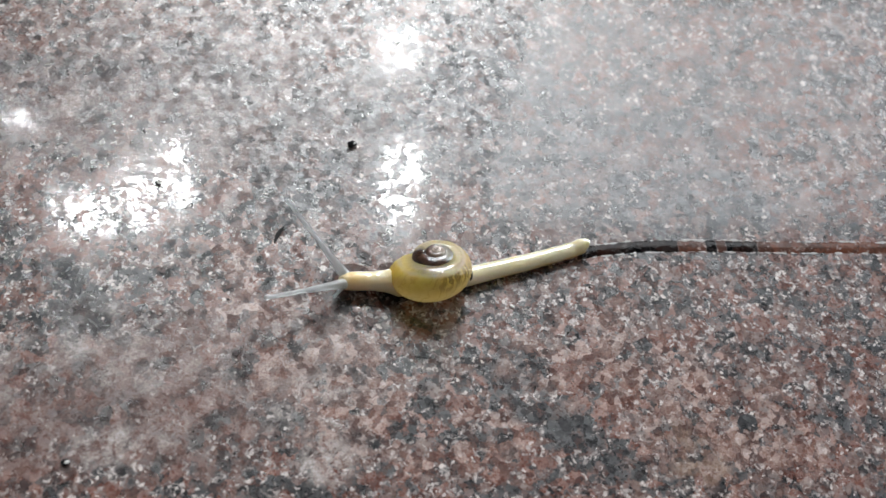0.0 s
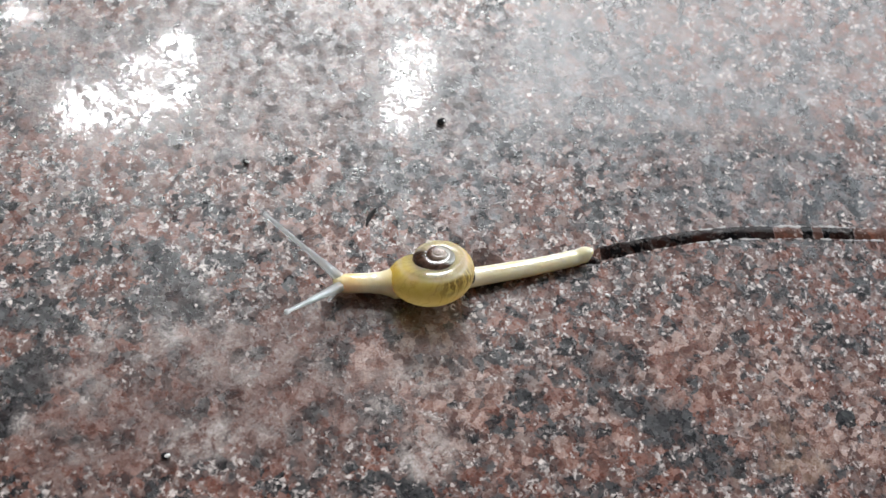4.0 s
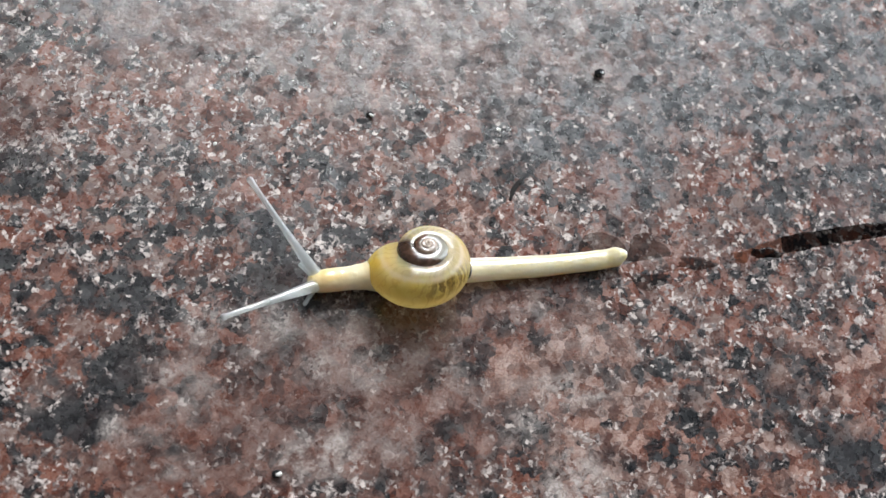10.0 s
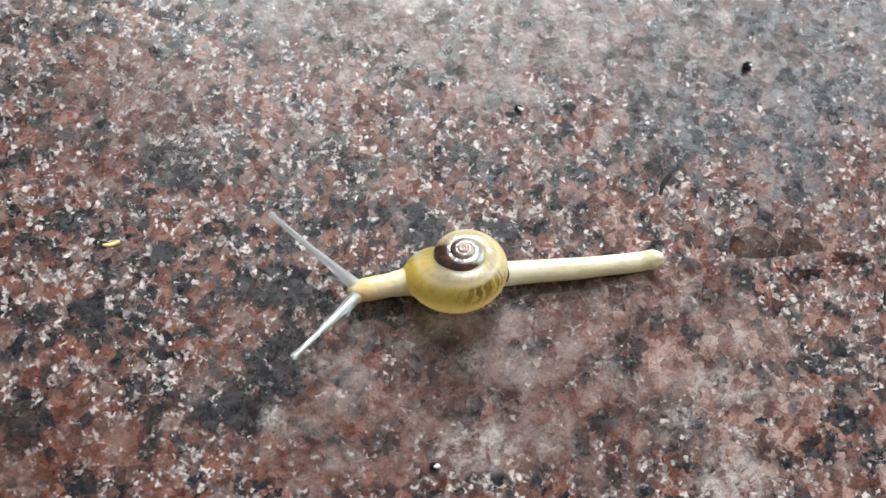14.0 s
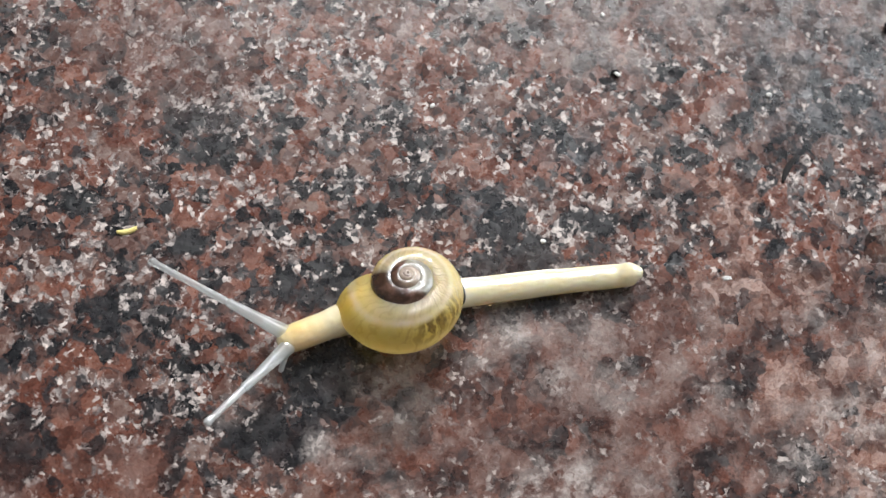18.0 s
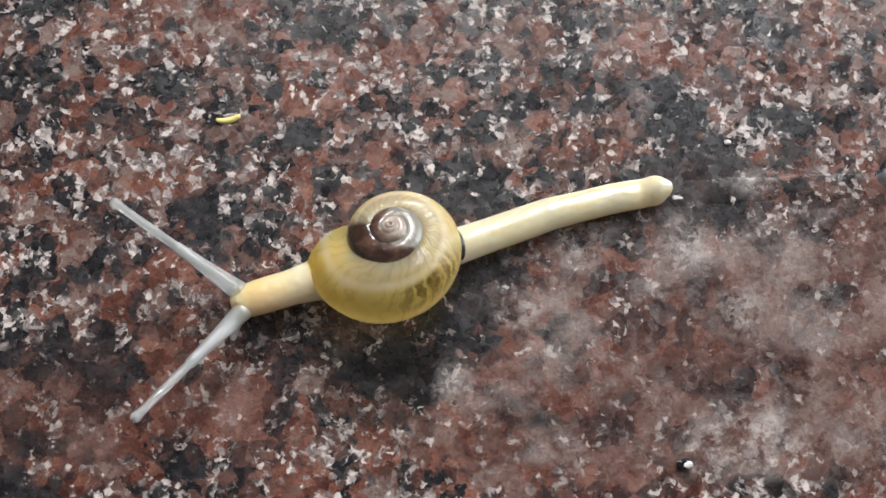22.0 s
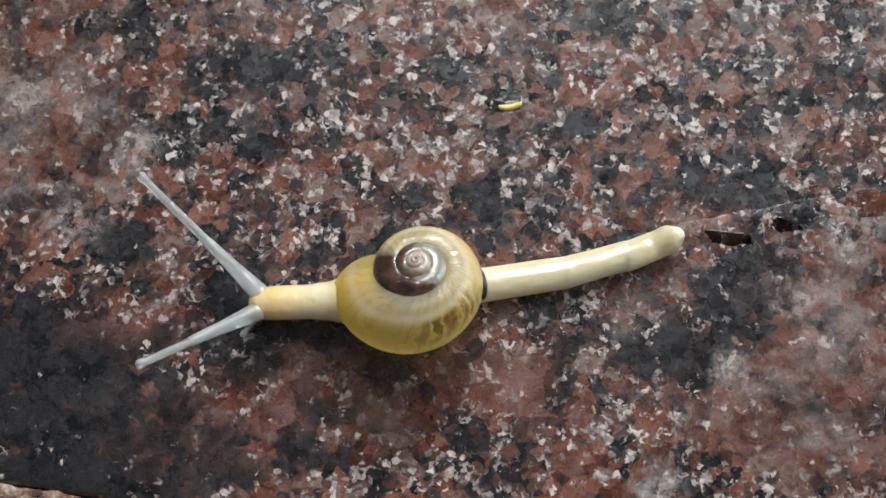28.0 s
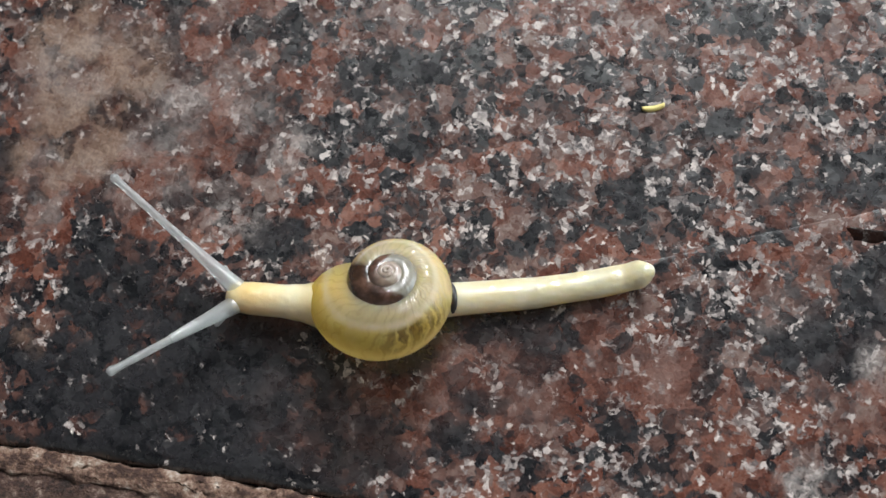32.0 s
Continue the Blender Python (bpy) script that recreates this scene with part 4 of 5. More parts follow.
tail = tail_length("tail", -11.0, -5.2, "milky cream tail with a wet ridge")
tail_middle = tail_length("tail_middle", -5.2, -2.5, "milky cream length of the tail")
end_prof = [(x, *tail_ring(x, k)) for x, k in ((-3.18, 0.24), (-3.12, 0.46), (-3.02, 0.67), (-2.9, 0.82), (-2.77, 0.92), (-2.63, 0.98), (-2.5, 1.0), (-2.2, 1.0), (-1.9, 1.0), (-1.6, 1.0), (-1.3, 1.0))]
end_prof += [(-1.0, 0.62, 1.08, 0.08), (-0.75, 0.64, 1.14, 0.12), (-0.5, 0.60, 1.16, 0.18), (-0.28, 0.46, 1.0, 0.36), (-0.12, 0.32, 0.66, 0.66), (-0.02, 0.2, 0.4, 0.86), (0.02, 0.08, 0.18, 0.98)]
tail_end = tagged(put("tail_end", tail_mesh("tail_end", end_prof, 0.0), snail), "notched cream tail tip turned upwards")


# ---- slime trail ----
trail = tagged(put("slime_trail", None), "wet dark slime trail on the granite behind the snail", "slime trail")


def trail_line(x):
    """The y of the trail's middle at x, in millimetres."""
    xs = [-40, -34.2, -27.8, -22.4, -16.9, -12.1, -7.5, -1.7, 4.8, 8.4, 11, 14.5, 18.4, 23.5, 28, 34, 40.5, 48.8, 75]
    ys = [-14.6, -12.8, -10.5, -8.8, -7.2, -6.6, -6.1, -5.4, -5.5, -5.05, -4.7, -3.95, -3.1, -2.1, -1.6, -1.65, -1.9, -2.1, -2.6]
    return float(np.interp(x, xs, ys))


def strip_mesh(name, x0, x1, z, mat, thin=False):
    """A film of slime from x0 to x1 along the trail, about its middle point."""
    n = max(4, int((x1 - x0) / 0.35))
    mx, my = (x0 + x1) / 2, trail_line((x0 + x1) / 2)
    verts, faces = [], []
    for i in range(n + 1):
        x = x0 + (x1 - x0) * i / n
        y = sum(trail_line(x + d) for d in (-2, -1, 0, 1, 2)) / 5
        half = 0.54 + 0.10 * noise.noise((x * 0.9, 1.5, 0)) + 0.09 * noise.noise((x * 3.1, 7.5, 0))
        if thin:
            half *= 0.15 + 0.85 * (i / n) ** 0.6 * (0.8 + 0.5 * noise.noise((x * 2.7, 3.5, 0)))
        for s, h in ((-1.0, 0.003), (-0.85, z), (0.85, z), (1.0, 0.003)):
            verts.append(((x - mx) * MM, (y + half * s - my) * MM, h * MM))
    for i in range(n):
        for j in range(3):
            a = i * 4 + j
            faces.append((a, a + 4, a + 5, a + 1))
    me = mesh_of(name, verts, faces, True, [mat])
    minerals(me, pose(mx * MM, my * MM, 0))
    return me, (mx, my)


STREAKS = ((23.2, 31.6, WET), (31.65, 33.9, AGED), (33.95, 34.8, WET), (34.85, 35.6, AGED), (35.65, 38.2, WET), (38.25, 74.0, AGED))
for x0, x1, mat in STREAKS:
    me, (mx, my) = strip_mesh("slime_streak", x0, x1, 0.020, mat)
    put("slime_streak", me, trail, pose(mx * MM, my * MM, 0))


def pale_edge(x0, x1, side, seed):
    """Broken pale flecks along one edge of the trail."""
    verts, faces = [], []
    n = int((x1 - x0) / 0.08)
    for i in range(n + 1):
        x = x0 + (x1 - x0) * i / n
        y = sum(trail_line(x + d) for d in (-2, -1, 0, 1, 2)) / 5 + side * (0.56 + 0.09 * noise.noise((x * 1.1, seed, 0)))
        w = 0.10 * max(0.0, 0.25 + 1.6 * noise.noise((x * 1.9, seed + 3, 0)) + 0.7 * noise.noise((x * 6.0, seed + 9, 0)))
        for d, h in ((-1.0, 0.018), (0.0, 0.034 + 0.2 * w), (1.0, 0.018)):
            verts.append((x * MM, (y + d * w) * MM, h * MM))
        if i and w > 0.004:
            a = (i - 1) * 3
            faces += [(a, a + 3, a + 4, a + 1), (a + 1, a + 4, a + 5, a + 2)]
    return mesh_of("pale_edge", verts, faces, True, [PALE_FLECKS])


for side, seed in ((1, 2.5), (-1, 6.5)):
    tagged(put("pale_edge", pale_edge(23.6, 66.0, side, seed), trail), "pale broken edge along the slime trail")
patches = []
edge = 23.2
while edge > -33.0:
    me, (mx, my) = strip_mesh("slime_patch", edge - 2.9, edge, 0.010 + 0.0004 * len(patches), WET if edge > 19 else AGED if edge > 16 else DRYING, 16 < edge < 19)
    lie = math.degrees(math.atan2(trail_line(mx + 1) - trail_line(mx - 1), 2))
    patches.append((put("slime_patch", me, trail, pose(mx * MM, my * MM, 0)), mx, my, lie, 1.9))
    edge -= 2.9


def wet_spot(x, y, a, b, mat, seed):
    """A small uneven film of slime left behind, in a hollow of the stone, or a pale spot that paints a glint."""
    n = 28
    verts, faces = [(0, 0, 0.030 * MM)], []
    for ring, z in ((0.6, 0.028), (0.92, 0.022), (1.0, 0.003)):
        for i in range(n):
            c, d = math.cos(2 * math.pi * i / n), math.sin(2 * math.pi * i / n)
            k = ring * (1 + 0.45 * noise.noise((c * 1.5, d * 1.5, seed)) + 0.25 * noise.noise((c * 4, d * 4, seed)))
            verts.append((a * k * c * MM, b * k * d * MM, z * MM))
    for i in range(n):
        j = (i + 1) % n
        faces.append((0, 1 + i, 1 + j))
        faces += [(1 + r * n + i, 1 + (r + 1) * n + i, 1 + (r + 1) * n + j, 1 + r * n + j) for r in (0, 1)]
    me = mesh_of("slime_patch", verts, faces, True, [mat])
    minerals(me, pose(x * MM, y * MM, 0))
    patches.append((put("slime_patch", me, trail, pose(x * MM, y * MM, 0)), x, y, 8.0, 4.5))


# the three smallest spots are painted glints, the others slime films
for k, (x, y, a, b, mat) in enumerate(((14.6, -4.15, 0.55, 0.42, AGED), (16.2, -3.9, 1.0, 0.42, WET), (11.5, -4.7, 1.5, 0.42, DAMP), (-18.6, -7.85, 1.1, 0.55, AGED), 
                                       (-24.6, -10.0, 1.0, 0.36, WET), (-22.2, -9.2, 0.75, 0.32, WET), (-15.3, -7.2, 0.22, 0.10, SLIME_GLINT), (-3.5, -6.1, 0.30, 0.11, SLIME_GLINT), (-18.9, -7.9, 0.22, 0.12, SLIME_GLINT))):
    wet_spot(x, y, a, b, mat, 3.0 + k)


def water_stain(x, y, rx, ry, seed):
    """A thin film left by a drop of water: an uneven flat disc with a dried, paler rim, a few hundredths of a millimetre high."""
    n = 96
    verts, faces = [(0, 0, 0.008 * MM)], []
    for i in range(n):
        c, d = math.cos(2 * math.pi * i / n), math.sin(2 * math.pi * i / n)
        k = 1 + 0.20 * noise.noise((c * 1.4, d * 1.4, seed)) + 0.06 * noise.noise((c * 5, d * 5, seed))
        verts.append((c * rx * k * MM, d * ry * k * MM, 0.006 * MM))
    faces = [(0, 1 + i, 1 + (i + 1) % n) for i in range(n)]
    me = mesh_of("water_stain", verts, faces, True, [DAMP])
    minerals(me, pose(x * MM, y * MM, 0))
    stain = tagged(put("water_stain", me, None, pose(x * MM, y * MM, 0)), "dark film of a dried water drop on the granite", "water stain", "stains on the stone")
    verts, faces = [], []
    for i in range(n):
        c, d = math.cos(2 * math.pi * i / n), math.sin(2 * math.pi * i / n)
        k = 1 + 0.20 * noise.noise((c * 1.4, d * 1.4, seed)) + 0.06 * noise.noise((c * 5, d * 5, seed))
        w = 0.10 * max(0.0, 0.5 + 1.2 * noise.noise((c * 2.3, d * 2.3, seed + 4)))
        for e, z in ((-0.5, 0.008), (0.0, 0.016), (0.5, 0.003)):
            verts.append((c * (rx * k + e * w) * MM, d * (ry * k + e * w) * MM, z * MM))
    for i in range(n):
        for j in range(2):
            a, e = i * 3 + j, (i + 1) % n * 3 + j
            faces.append((a, e, e + 1, a + 1))
    me = mesh_of("rim", verts, faces, True, [STAINED])
    minerals(me, pose(x * MM, y * MM, 0))
    put("rim", me, stain)


water_stain(8.4, -4.75, 1.5, 1.9, 2.0)
water_stain(5.4, -4.1, 1.7, 1.3, 5.0)


# ---- grit and crumbs on the stone ----
def grain_mesh(name, half, mat, seed, sharp=0.35):
    rng = random.Random(seed)
    bm = bmesh.new()
    bmesh.ops.create_icosphere(bm, subdivisions=2, radius=1.0)
    for v in bm.verts:
        k = 1 + sharp * noise.noise(v.co * 1.6 + Vector((seed, 0, 0))) + rng.uniform(-0.08, 0.08)
        v.co = Vector((v.co.x * half[0], v.co.y * half[1], v.co.z * half[2])) * k
    low = min(v.co.z for v in bm.verts)
    bmesh.ops.translate(bm, vec=(0, 0, -low), verts=bm.verts[:])
    bmesh.ops.scale(bm, vec=(MM, MM, MM), verts=bm.verts[:])
    me = bpy.data.meshes.new(name)
    bm.to_mesh(me)
    bm.free()
    me.materials.append(mat)
    return me


def grit(name, x, y, half, mat, seed, turn, label, category, chip=None):
    ob = tagged(put(name, grain_mesh(name, half, mat, seed), None, pose(x * MM, y * MM, 0, 0, 0, turn)), label, category, "loose grit on the stone")
    # the grain's highlight, added as a small white chip on top
    if chip:
        put("glint", grain_mesh("glint", chip, WHITE_GRIT, seed + 50), ob, pose(half[0] * 0.45 * MM, -half[1] * 0.2 * MM, half[2] * 1.25 * MM))
    return ob


DARK, WHITE = "small black grit grain with its glint added as a white chip", "tiny white quartz chip lying on the granite"
grit("grit_grain", 5.94, 8.60, (0.36, 0.30, 0.22), BLACK_GRIT, 1, 20, DARK, "grit grain", (0.13, 0.1, 0.06))
grit("grit_grain", -9.40, 4.95, (0.26, 0.18, 0.14), BLACK_GRIT, 2, -30, DARK, "grit grain", (0.2, 0.1, 0.07))
grit("grit_grain", -14.68, -18.32, (0.34, 0.24, 0.15), BLACK_GRIT, 3, 10, DARK, "grit grain", (0.22, 0.13, 0.08))
for k, (x, y, a, b) in enumerate(WHITE_CHIPS):
    grit("quartz_chip", x, y, (a, b, min(a, b) * 0.55), WHITE_GRIT, 10 + k, 47 * k, WHITE, "quartz chip")


def splinter_mesh():
    rings = []
    for i in range(9):
        s = i / 8
        r = 0.15 * math.sin(math.pi * (0.08 + 0.84 * s)) + 0.02 + 0.04 * noise.noise((s * 5, 2, 2))
        rings.append(oval(-0.85 + 1.7 * s, 0.12 * math.sin(3 * s), 0.07, r, 0.07, 10))
    return loft("splinter", rings, SPLINTER)


tagged(put("splinter", splinter_mesh(), None, pose(0, 0, 0, 0, 0, 62)), "short dark brown splinter lying on the stone", "splinter")


def husk_mesh():
    """A curved yellow flake of chaff."""
    verts, faces = [], []
    for i in range(13):
        s = i / 12 * 2 - 1
        w = 0.135 * (1 - 0.40 * abs(s) ** 3)
        y, z = 0.09 * s * s, 0.07 + 0.05 * s * s
        for j, (dy, dz) in enumerate(((-w, 0), (0, 0.10), (w, 0.02), (w, -0.04), (0, 0.05), (-w, -0.05))):
            verts.append((s * 0.52 * MM, (y + dy) * MM, (z + dz) * MM))
    for i in range(12):
        for j in range(6):
            a, b = i * 6 + j, i * 6 + (j + 1) % 6
            faces.append((a, a + 6, b + 6, b))
    faces += [tuple(range(6)), tuple(72 + j for j in range(6))[::-1]]
    return mesh_of("husk_flake", verts, faces, True, [STRAW])


tagged(put("husk_flake", husk_mesh(), None, pose(-34.55 * MM, -5.17 * MM, 0, 0, 0, 16)), "curved yellow flake of dry husk on the stone", "husk flake")


# ---- what moves ----
SNAIL = [
    (0.0, 11.712, -4.957, 7.000), (0.5, 10.834, -5.126, 6.944), (1.0, 9.892, -5.361, 6.889), (1.5, 9.029, -5.492, 6.833), (2.0, 8.120, -5.600, 6.778),
    (2.5, 7.205, -5.678, 6.722), (3.0, 6.322, -5.815, 6.667), (3.5, 5.446, -5.917, 6.611), (4.0, 4.545, -5.983, 6.556), (4.5, 3.697, -6.073, 6.500),
    (6.5, -0.029, -5.517, 6.278), (7.0, -0.882, -5.673, 6.222), (7.5, -1.726, -5.826, 6.167), (8.0, -2.555, -5.914, 6.111),
    (8.5, -3.410, -5.952, 6.056), (9.0, -4.304, -6.003, 6.000), (9.5, -5.110, -6.110, 6.182), (10.0, -5.934, -6.219, 6.364),
    (10.5, -6.825, -6.279, 6.545), (11.0, -7.734, -6.343, 6.727), (11.5, -8.625, -6.423, 6.909), (12.0, -9.473, -6.563, 7.091),
    (12.5, -10.414, -6.702, 7.273), (13.0, -11.281, -6.812, 7.455), (13.5, -12.216, -6.894, 7.636), (14.0, -13.051, -7.055, 7.818),
    (14.5, -13.961, -7.144, 8.000), (16.5, -17.395, -7.917, 13.000), (17.0, -18.253, -8.171, 14.000), (17.5, -19.119, -8.307, 15.000),
    (18.0, -19.947, -8.572, 16.000), (18.5, -20.799, -8.955, 16.417), (19.0, -21.681, -9.205, 16.833), (19.5, -22.527, -9.473, 17.250),
    (20.0, -23.341, -9.753, 17.667), (20.5, -24.292, -9.987, 18.083), (21.0, -25.066, -10.283, 18.500), (21.5, -25.897, -10.686, 18.750),
    (22.0, -26.794, -11.045, 19.000), (22.5, -27.655, -11.314, 19.250), (23.0, -28.494, -11.682, 19.500), (23.5, -29.381, -11.947, 19.250),
    (24.0, -30.229, -12.263, 19.000), (24.5, -31.094, -12.530, 18.750), (25.0, -31.955, -12.803, 18.500), (25.5, -32.834, -13.116, 18.250),
    (26.0, -33.700, -13.383, 18.000), (26.5, -34.610, -13.646, 17.200), (28.5, -38.365, -14.254, 14.000), (29.0, -39.280, -14.437, 13.571),
    (29.5, -40.290, -14.653, 13.143), (30.0, -41.228, -14.846, 12.714), (30.5, -42.163, -15.047, 12.286), (31.0, -43.158, -15.235, 11.857),
    (31.5, -44.161, -15.364, 11.429), (32.0, -45.057, -15.627, 11.000),
]
HEAD = [
    (0.0, -7.165, 0.953, 0.950, -8.953), (0.5, -7.469, 0.877, 0.950, -7.488), (1.0, -7.484, 0.640, 0.950, -4.661),
    (1.5, -7.448, 0.853, 0.950, -7.244), (2.0, -7.381, 0.887, 0.950, -7.744), (2.5, -7.338, 0.923, 0.950, -8.254),
    (3.0, -7.270, 1.067, 0.950, -10.140), (3.5, -7.333, 0.988, 0.950, -9.052), (4.0, -7.400, 0.841, 0.950, -7.166),
    (4.5, -7.229, 1.029, 0.950, -9.762), (6.5, -6.925, 0.441, 0.950, -2.593), (7.0, -6.861, 0.261, 0.950, -0.158), (7.5, -6.779, 0.161, 0.950, 1.251),
    (8.0, -6.792, 0.103, 0.950, 2.060), (8.5, -6.925, 0.098, 0.950, 2.066), (9.0, -6.994, -0.259, 0.950, 6.756), (9.5, -7.077, -0.094, 0.950, 4.492),
    (10.0, -7.072, 0.134, 0.950, 1.513), (10.5, -6.978, 0.369, 0.950, -1.595), (11.0, -6.977, 0.502, 0.950, -3.373),
    (11.5, -7.005, 0.494, 0.950, -3.242), (12.0, -7.083, 0.402, 0.950, -1.981), (12.5, -6.977, 0.152, 0.950, 1.319),
    (13.0, -6.876, -0.028, 0.950, 3.810), (13.5, -6.800, -0.128, 0.950, 5.264), (14.0, -6.908, -0.124, 0.950, 5.079),
    (14.5, -6.886, -0.173, 0.950, 5.773), (16.5, -6.746, -0.363, 0.950, 8.611), (17.0, -6.731, -0.416, 0.950, 9.386),
    (17.5, -6.683, -0.431, 0.950, 9.702), (18.0, -6.687, -0.292, 0.950, 7.737), (18.5, -6.829, -0.242, 0.950, 6.796),
    (19.0, -6.923, -0.128, 0.950, 5.117), (19.5, -6.970, 0.181, 0.950, 0.931), (20.0, -6.869, 0.336, 0.950, -1.181),
    (20.5, -6.746, 0.325, 0.950, -1.060), (21.0, -6.891, 0.191, 0.950, 0.812), (21.5, -6.865, 0.022, 0.950, 3.139),
    (22.0, -6.848, 0.100, 0.950, 2.077), (22.5, -6.911, 0.264, 0.950, -0.190), (23.0, -6.951, 0.524, 0.950, -3.687),
    (23.5, -6.972, 0.672, 0.950, -5.637), (24.0, -6.985, 0.961, 0.950, -9.416), (24.5, -6.993, 1.154, 0.950, -11.890),
    (25.0, -6.969, 1.432, 0.950, -15.478), (25.5, -7.018, 1.254, 0.950, -13.082), (26.0, -7.133, 1.066, 0.950, -10.434),
    (26.5, -7.037, 0.955, 0.950, -9.230), (28.5, -7.133, 0.571, 0.950, -4.140), (29.0, -7.204, 0.387, 0.950, -1.744),
    (29.5, -7.197, 0.486, 0.950, -3.000), (30.0, -7.156, 0.728, 0.950, -6.119), (30.5, -7.126, 0.814, 0.950, -7.257),
    (31.0, -7.102, 0.795, 0.950, -7.052), (31.5, -7.078, 0.936, 0.950, -8.903), (32.0, -7.180, 1.047, 0.950, -10.083),
]
TAIL_END = [
    (0.0, 12.651, 1.663, 10.168), (0.5, 12.538, 1.529, 9.528), (1.0, 12.542, 1.586, 9.840), (1.5, 12.394, 1.510, 9.545), (2.0, 12.367, 1.396, 8.920),
    (2.5, 12.325, 1.198, 7.821), (3.0, 12.343, 1.142, 7.488), (3.5, 12.245, 1.123, 7.662), (4.0, 12.169, 0.993, 7.175), (4.5, 12.259, 0.954, 7.105),
    (6.5, 13.008, 0.311, 3.991), (7.0, 12.932, 0.313, 4.233), (7.5, 12.951, 0.297, 4.054), (8.0, 12.838, 0.278, 3.900), (8.5, 12.788, 0.253, 3.692),
    (9.0, 12.815, 0.238, 3.518), (9.5, 12.755, 0.290, 3.570), (10.0, 12.783, 0.246, 3.061), (10.5, 12.625, 0.153, 2.320),
    (11.0, 12.585, 0.162, 2.120), (11.5, 12.525, 0.161, 2.073), (12.0, 12.467, 0.181, 2.144), (12.5, 12.494, 0.203, 2.219),
    (13.0, 12.486, 0.182, 2.050), (13.5, 12.536, 0.108, 1.574), (14.0, 12.493, 0.074, 1.332), (14.5, 12.565, 0.066, 1.231),
    (16.5, 12.149, -0.790, -5.212), (17.0, 12.032, -0.801, -5.699), (17.5, 11.939, -0.989, -7.548), (18.0, 11.915, -1.003, -8.317),
    (18.5, 11.902, -0.833, -7.974), (19.0, 12.042, -0.653, -7.463), (19.5, 11.954, -0.593, -8.491), (20.0, 11.802, -0.528, -9.550),
    (20.5, 11.990, -0.478, -10.417), (21.0, 11.920, -0.283, -10.617), (21.5, 11.821, -0.025, -7.792), (22.0, 11.803, 0.242, -4.824),
    (22.5, 11.748, 0.330, -2.318), (23.0, 11.707, 0.445, 0.388), (23.5, 11.734, 0.569, 1.511), (24.0, 11.605, 0.615, 2.194),
    (24.5, 11.562, 0.685, 3.013), (25.0, 11.529, 0.736, 3.712), (25.5, 11.491, 0.806, 4.908), (26.0, 11.399, 0.878, 6.156),
    (26.5, 11.364, 0.982, 7.579), (28.5, 11.313, 1.037, 14.049), (29.0, 11.248, 0.941, 13.509), (29.5, 11.357, 0.821, 12.616),
    (30.0, 11.268, 0.790, 12.509), (30.5, 11.272, 0.604, 10.248), (31.0, 11.409, 0.557, 8.786), (31.5, 11.418, 0.513, 7.450),
    (32.0, 11.387, 0.649, 7.278),
]
TAIL_MIDDLE = [
    (0.0, 10.190, 1.222, 9.037), (0.5, 10.073, 1.116, 8.368), (1.0, 10.079, 1.159, 8.683), (1.5, 9.928, 1.095, 8.351), (2.0, 9.898, 1.008, 7.716),
    (2.5, 9.848, 0.858, 6.601), (3.0, 9.865, 0.817, 6.272), (3.5, 9.768, 0.790, 6.265), (4.0, 9.689, 0.681, 5.596), (4.5, 9.778, 0.645, 5.399),
    (6.5, 10.514, 0.137, 1.973), (7.0, 10.439, 0.129, 2.050), (7.5, 10.457, 0.120, 1.933), (8.0, 10.344, 0.108, 1.788), (8.5, 10.294, 0.092, 1.615),
    (9.0, 10.319, 0.085, 1.508), (9.5, 10.260, 0.135, 1.705), (10.0, 10.286, 0.112, 1.374), (10.5, 10.127, 0.052, 0.753),
    (11.0, 10.087, 0.070, 0.716), (11.5, 10.027, 0.071, 0.685), (12.0, 9.968, 0.087, 0.775), (12.5, 9.996, 0.106, 0.891), (13.0, 9.987, 0.092, 0.754),
    (13.5, 10.037, 0.040, 0.325), (14.0, 9.993, 0.016, 0.105), (14.5, 10.065, 0.012, 0.056), (16.5, 9.659, -0.563, -5.465),
    (17.0, 9.544, -0.553, -5.699), (17.5, 9.461, -0.661, -7.054), (18.0, 9.441, -0.641, -7.324), (18.5, 9.426, -0.486, -6.475),
    (19.0, 9.563, -0.329, -5.518), (19.5, 9.481, -0.224, -5.522), (20.0, 9.336, -0.113, -5.472), (20.5, 9.531, -0.026, -5.536),
    (21.0, 9.462, 0.178, -4.690), (21.5, 9.344, 0.314, -2.713), (22.0, 9.312, 0.452, -0.726), (22.5, 9.250, 0.431, 0.320),
    (23.0, 9.207, 0.428, 1.511), (23.5, 9.235, 0.503, 2.348), (24.0, 9.107, 0.519, 2.767), (24.5, 9.066, 0.554, 3.303), (25.0, 9.034, 0.574, 3.712),
    (25.5, 9.000, 0.592, 4.321), (26.0, 8.913, 0.610, 4.960), (26.5, 8.886, 0.652, 5.778), (28.5, 8.888, 0.431, 7.337), (29.0, 8.817, 0.357, 6.684),
    (29.5, 8.917, 0.275, 5.941), (30.0, 8.827, 0.248, 5.696), (30.5, 8.811, 0.159, 4.268), (31.0, 8.938, 0.175, 3.817), (31.5, 8.939, 0.189, 3.328),
    (32.0, 8.907, 0.332, 3.983),
]
